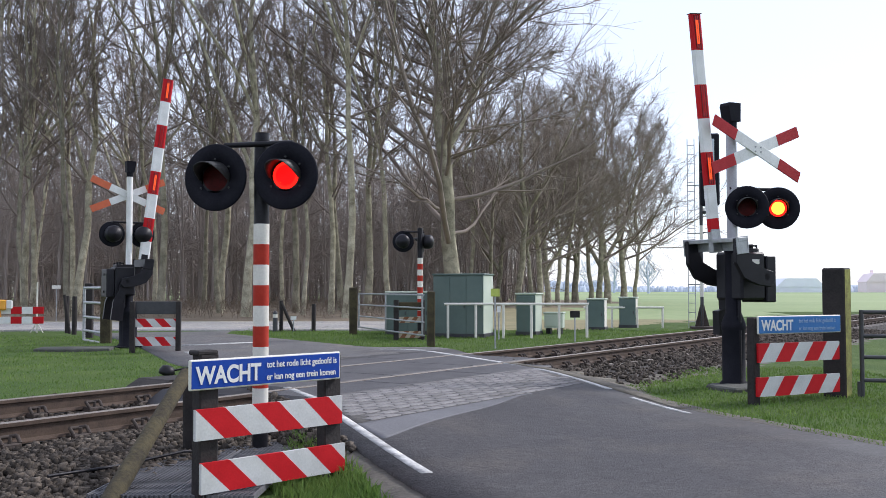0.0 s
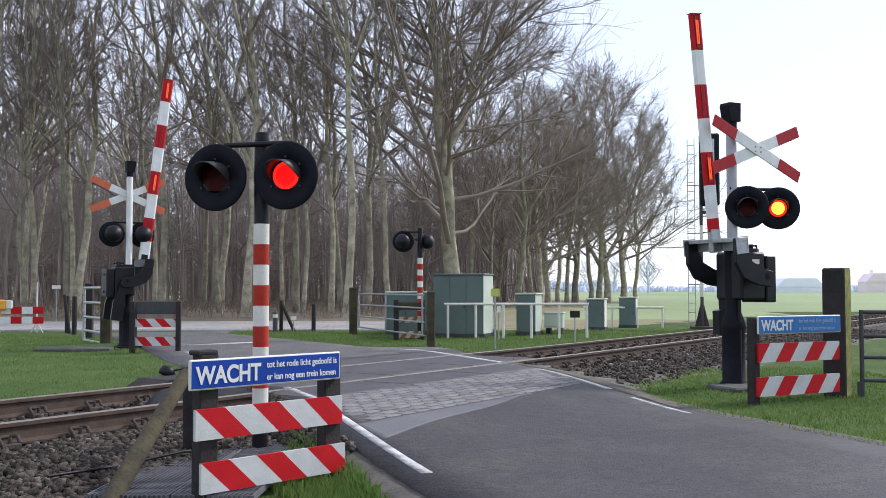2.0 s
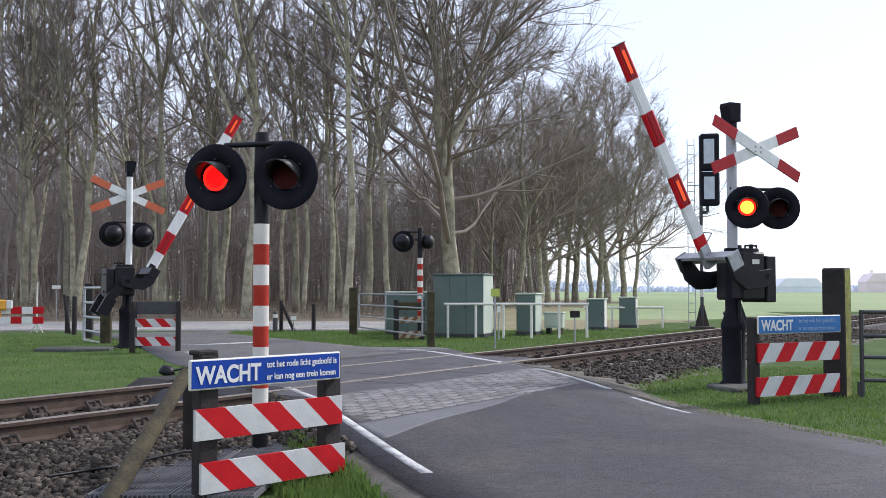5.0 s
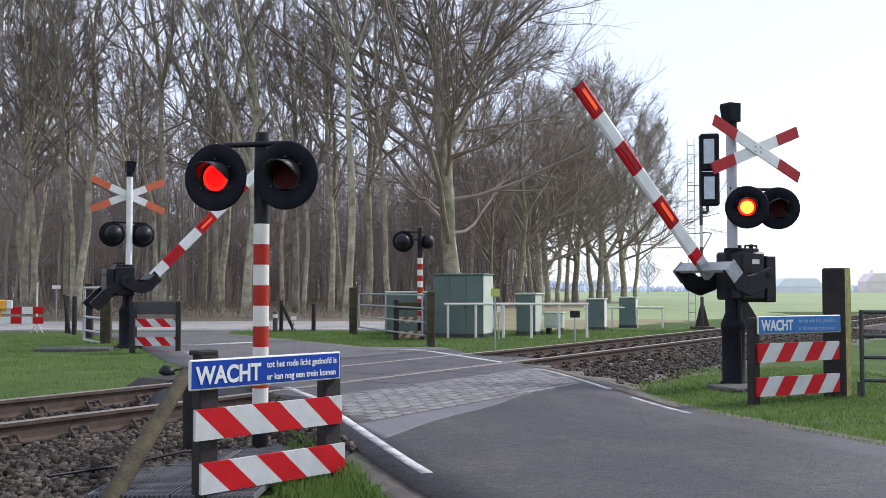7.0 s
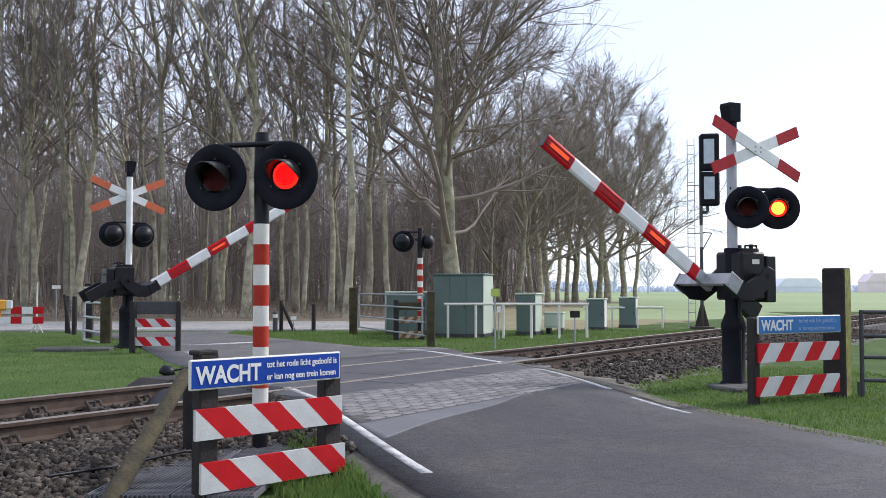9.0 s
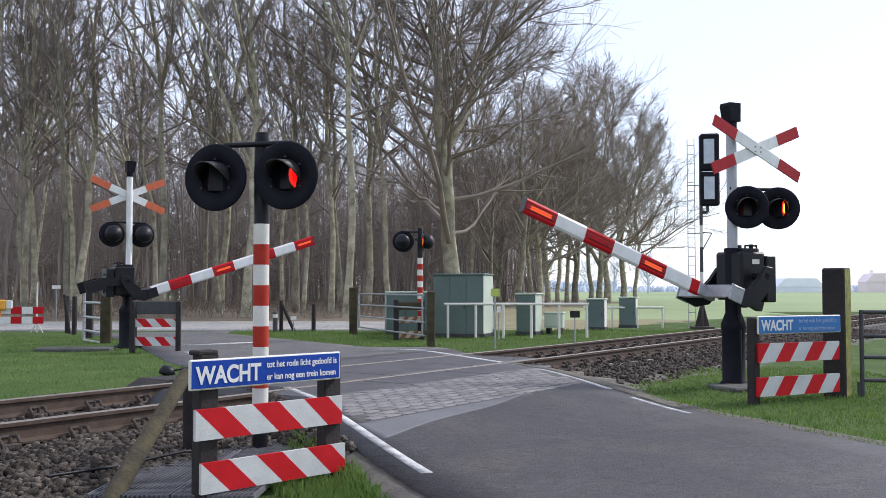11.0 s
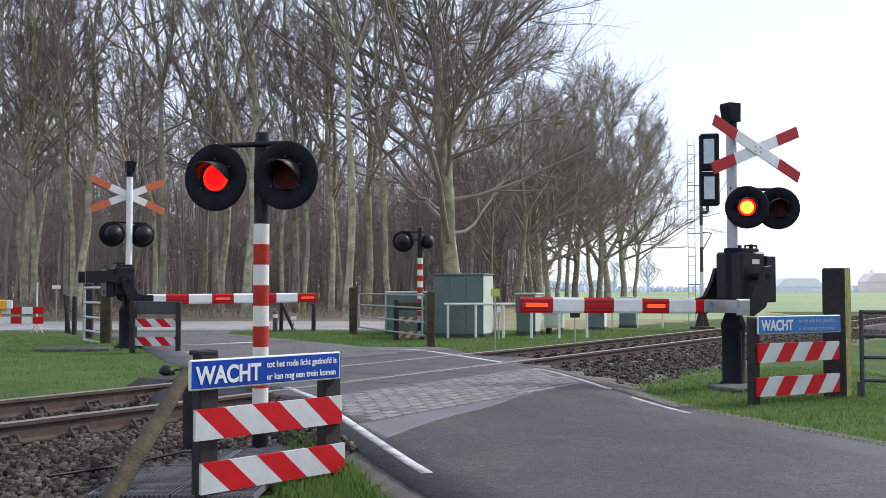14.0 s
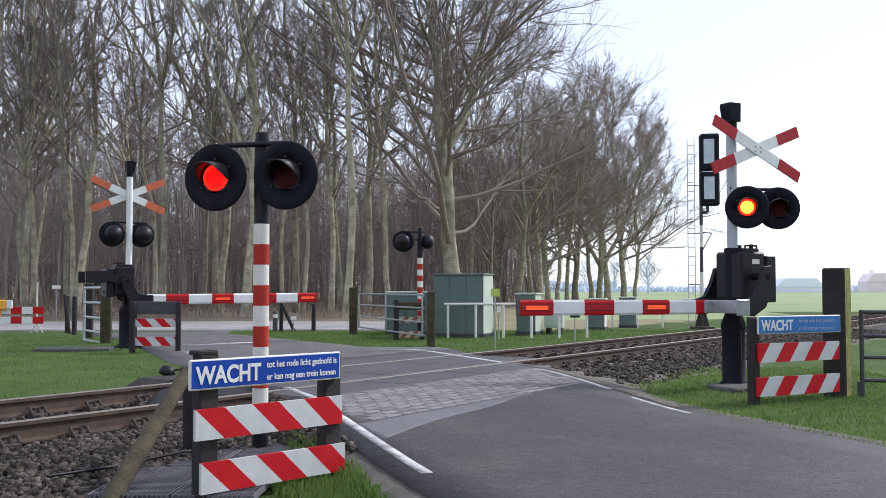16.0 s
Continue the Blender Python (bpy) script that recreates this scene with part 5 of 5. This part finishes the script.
# ---- small things on the verge ----
bm = bmesh.new()
lathe(bm, [(0.0, 0.0), (0.11, 0.0), (0.12, 0.05), (0.09, 0.12), (0.03, 0.14), (0.0, 0.14)], 16)
tagged(part("cable_bell", bm, M_BLACK, at=pose(-4.05, 14.6, 0.0, 0, 20, 0)), "small black cable fitting lying in the grass", "cable fitting")
bm = bmesh.new()
tube(bm, [(-3.95, 14.6, 0.06), (-3.7, 14.7, 0.1), (-3.45, 14.75, 0.05)], 0.014, 6)
tagged(part("cable", bm, M_BLACK), "short black cable end in the grass", "cable")
bm = bmesh.new()
box(bm, 1.5, 0.8, 0.10, pose(0, 0, 0.03), 0.02)
tagged(part("concrete_slab", bm, M_CONCRETE, at=pose(-7.7, 20.9, -0.05, 0, 0, 10)), "weathered concrete slab beside the barrier machine", "slab")
bm = bmesh.new()
box(bm, 0.95, 0.55, 0.10, pose(0, 0, 0.0), 0.02)
tagged(part("concrete_slab", bm, M_CONCRETE, at=pose(3.85, 12.55, 0.0, 0, 0, 25)), "weathered concrete foundation slab under a barrier machine", "slab")
bm = bmesh.new()
prism(bm, [(-0.85, 0.0), (0.1, 0.0), (0.0, 0.11), (-0.6, 0.12)], 0.6, Matrix.Translation((-3.30, 13.1, 0.0)) @ pose(0, 0, 0, 0, 0, 56))
tagged(part("panel_ramp", bm, M_WOODDARK), "dark sloped end block beside the far rail", "ramp")
bm = bmesh.new()
tube(bm, [(-2.6, 6.6, 0.02), (-2.3, 7.1, 0.0), (-1.95, 7.55, 0.03), (-1.7, 8.0, -0.05)], 0.011, 6)
tagged(part("cable", bm, M_BLACK), "thin black cable lying over the ballast", "cable")


# ---- ballast and grass ----
def scatter_stones():
    rng = np.random.default_rng(5)
    n = 24000
    s = np.concatenate([rng.uniform(-9, 0, n // 2), rng.uniform(2.2, 22, n // 2)])
    w = np.where(rng.random(n) < 0.72, rng.uniform(0.2, 3.3, n), rng.uniform(-2.4, 0.8, n))
    s, w = np.concatenate([s, rng.uniform(-6.5, -1, 7000)]), np.concatenate([w, rng.uniform(0.95, 3.2, 7000)])
    x, y = TC.x + TD.x * s + TN.x * w, TC.y + TD.y * s + TN.y * w
    u = x * RN.x + y * RN.y
    keep = ((u < U0 - 0.15) | ((u > U1 + 0.4) & (w < 2.4 + 0.5 * rng.random(len(w)) ** 2))) & (np.abs(np.abs(w) - 0.7535) > 0.10)
    x, y = x[keep], y[keep]
    n = len(x)
    base = np.array([(-1, -1, -1), (1, -1, -1), (1, 1, -1), (-1, 1, -1), (-1, -1, 1), (1, -1, 1), (1, 1, 1), (-1, 1, 1)], float)
    q = np.array([(0, 3, 2, 1), (4, 5, 6, 7), (0, 1, 5, 4), (1, 2, 6, 5), (2, 3, 7, 6), (3, 0, 4, 7)])
    size = rng.uniform(0.012, 0.028, (n, 1, 1)) * rng.uniform(0.7, 1.3, (n, 1, 3))
    v = base[None] * (1 + rng.uniform(-0.45, 0.25, (n, 8, 3))) * size
    a = rng.uniform(0, 6.28, n)
    tilt = rng.uniform(-0.7, 0.7, n)
    ca, sa, ct, st = np.cos(a), np.sin(a), np.cos(tilt), np.sin(tilt)
    X, Y, Z = v[:, :, 0], v[:, :, 1], v[:, :, 2]
    Y, Z = Y * ct[:, None] - Z * st[:, None], Y * st[:, None] + Z * ct[:, None]
    X, Y = X * ca[:, None] - Y * sa[:, None], X * sa[:, None] + Y * ca[:, None]
    gz = np.array([ground_z(p, r) for p, r in zip(x, y)]) + rng.uniform(0.0, 0.025, n)
    V = np.stack([X + x[:, None], Y + y[:, None], Z + gz[:, None]], -1).reshape(-1, 3)
    F = (q[None] + (np.arange(n) * 8)[:, None, None]).reshape(-1, 4)
    tagged(raw("ballast", V, F, M_STONE), "brown-grey crushed stone ballast along the track", "ballast", kind="stuff")


def scatter_grass():
    rng = np.random.default_rng(6)
    pts = []

    def add(n, xr, yr, ok, hmin, hmax):
        x, y = rng.uniform(*xr, n), rng.uniform(*yr, n)
        for p, r in zip(x, y):
            if ok(p, r, p * RN.x + r * RN.y, side(p, r)):
                pts.append((p, r, rng.uniform(hmin, hmax)))

    lump = lambda x, y: noise.noise((x * 1.3, y * 1.3, 4.0))
    add(26000, (-1.25, 0.5), (4.6, 8.6), lambda x, y, u, s: u < U0 - 0.34 + 0.15 * lump(x, y) and u > 1.55 + 0.2 * lump(x, y), 0.025, 0.105)
    add(3000, (-1.9, -0.6), (5.5, 8.0), lambda x, y, u, s: 1.1 < u < 1.6 and s > 3.9, 0.015, 0.05)
    add(34000, (1.5, 6.5), (6, 16), lambda x, y, u, s: u > U1 + 0.12 + 0.2 * lump(x, y) and s > 2.5 + 0.3 * lump(x, y) and (y * RD.y + x * RD.x < 9.4 or u > U1 + 0.7), 0.012, 0.045)
    add(42000, (-16, 0), (9, 27), lambda x, y, u, s: s < -2.4 + 0.25 * lump(x, y) and u < U0 - 0.2, 0.012, 0.042)
    add(34000, (-6, 9), (15, 31), lambda x, y, u, s: s < -2.3 + 0.2 * lump(x, y) and u > U1 + 0.95 - far_bend(y * RD.y + x * RD.x), 0.015, 0.07)
    P = np.array(pts)
    n = len(P)
    g = np.array([ground_z(a, b) for a, b in P[:, :2]])
    ang = rng.uniform(0, 6.28, n)
    wd = rng.uniform(0.003, 0.006, n) * (1 + P[:, 1] / 28)
    lean = rng.normal(0, 0.45, (n, 2)) * P[:, 2:3]
    dx, dy = np.cos(ang) * wd, np.sin(ang) * wd
    b0 = np.stack([P[:, 0] - dx, P[:, 1] - dy, g - 0.01], -1)
    b1 = np.stack([P[:, 0] + dx, P[:, 1] + dy, g - 0.01], -1)
    mid = np.stack([P[:, 0] + lean[:, 0] * 0.35, P[:, 1] + lean[:, 1] * 0.35, g + P[:, 2] * 0.6], -1)
    m0, m1 = mid - np.stack([dx, dy, 0 * dx], -1) * 0.7, mid + np.stack([dx, dy, 0 * dx], -1) * 0.7
    tip = np.stack([P[:, 0] + lean[:, 0], P[:, 1] + lean[:, 1], g + P[:, 2]], -1)
    V = np.stack([b0, b1, m1, m0, tip], 1).reshape(-1, 3)
    k = np.arange(n)[:, None] * 5
    F = np.concatenate([k + [0, 1, 2], k + [0, 2, 3], k + [3, 2, 4]])
    tagged(raw("grass", V, F, M_BLADE), "short green verge grass with longer tufts", "grass", kind="stuff")


scatter_stones()
scatter_grass()


# ---- paving of the crossing ----
def pavers():
    bed = strip("pavement", [tuple(track_point(s, 1.58, 0).xy) for s in np.linspace(-3.0, 1.35, 30)], [tuple(track_point(s, 2.72, 0).xy) for s in np.linspace(-3.75, 0.6, 30)],
                M_JOINT, 0.003, "worn grey clinker paving beside the rails", "pavement")
    strip("repair_band", [tuple(track_point(s, 2.735, 0).xy) for s in np.linspace(-3.75, -0.75, 30)], [tuple(track_point(s, max(2.76, 3.2 - 0.147 * (s + 3.94) + 0.03 * math.sin(s * 2.6)), 0).xy) for s in np.linspace(-4.0, -0.75, 30)],
          M_PATCH, 0.003, "pale smooth asphalt repair band along the paving", "road")
    proto = bmesh.new()
    box(proto, 0.215, 0.105, 0.05, Matrix(), 0.008)
    me = bpy.data.meshes.new("paver")
    proto.to_mesh(me)
    proto.free()
    me.materials.append(M_PAVER)
    rng = random.Random(3)
    count = 0
    for r in range(14):
        w = 1.65 + r * 0.113
        s = -4.4 + (r % 2) * 0.11
        while s < 3.0:
            p = track_point(s, w, 0)
            u = p.x * RN.x + p.y * RN.y
            if U0 + 0.20 < u < U1 - 0.22 and w < 2.68 and count < 300:
                ob = new("paver", me)
                ob.parent = bed
                ob.matrix_basis = Matrix.Translation((p.x, p.y, road_z(p.x, p.y) - 0.019 + rng.uniform(0, 0.004))) @ pose(0, 0, 0, rng.uniform(-1, 1), rng.uniform(-1, 1), 56 + rng.uniform(-1, 1))
                count += 1
            s += 0.224


pavers()


def motions():
    up = [(0, 84), (2.45, 84), (2.6, 82.5), (2.8, 79.6), (3.0, 77.2), (3.5, 73.7), (4.2, 68), (6.3, 52.8), (7.0, 48.0), (7.8, 42.5), (8.3, 39.2), (9.0, 33.8), (9.2, 32.4),
          (11.3, 17.5), (11.6, 14.9), (12.5, 10.5), (12.8, 8.0), (13.2, 5.6), (13.6, 3.3), (14.0, 0.9), (14.2, 0.3), (14.5, 0.3), (16, 0.3)]
    walk(boom_right, [(t, pose(0.135, 0, 1.41, 0, a, 0)) for t, a in up])
    up = [(0, 82.9), (2.2, 82.9), (2.5, 81.3), (2.8, 78.6), (3.5, 73.0), (4.2, 67.3), (6.3, 50.6), (7.0, 45.6), (8.0, 37.9), (9.0, 30.6), (9.2, 29.2), (11.3, 15.6), (12.1, 10.2), (12.5, 7.4), (13.1, 3.6), (13.5, 1.0), (13.8, 0.4), (16, 0.4)]
    walk(boom_left, [(t, pose(0.135, 0, 1.41, 0, a, 0)) for t, a in up])
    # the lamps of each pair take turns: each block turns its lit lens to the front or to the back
    # these half turns are added in place of real on-off blinking
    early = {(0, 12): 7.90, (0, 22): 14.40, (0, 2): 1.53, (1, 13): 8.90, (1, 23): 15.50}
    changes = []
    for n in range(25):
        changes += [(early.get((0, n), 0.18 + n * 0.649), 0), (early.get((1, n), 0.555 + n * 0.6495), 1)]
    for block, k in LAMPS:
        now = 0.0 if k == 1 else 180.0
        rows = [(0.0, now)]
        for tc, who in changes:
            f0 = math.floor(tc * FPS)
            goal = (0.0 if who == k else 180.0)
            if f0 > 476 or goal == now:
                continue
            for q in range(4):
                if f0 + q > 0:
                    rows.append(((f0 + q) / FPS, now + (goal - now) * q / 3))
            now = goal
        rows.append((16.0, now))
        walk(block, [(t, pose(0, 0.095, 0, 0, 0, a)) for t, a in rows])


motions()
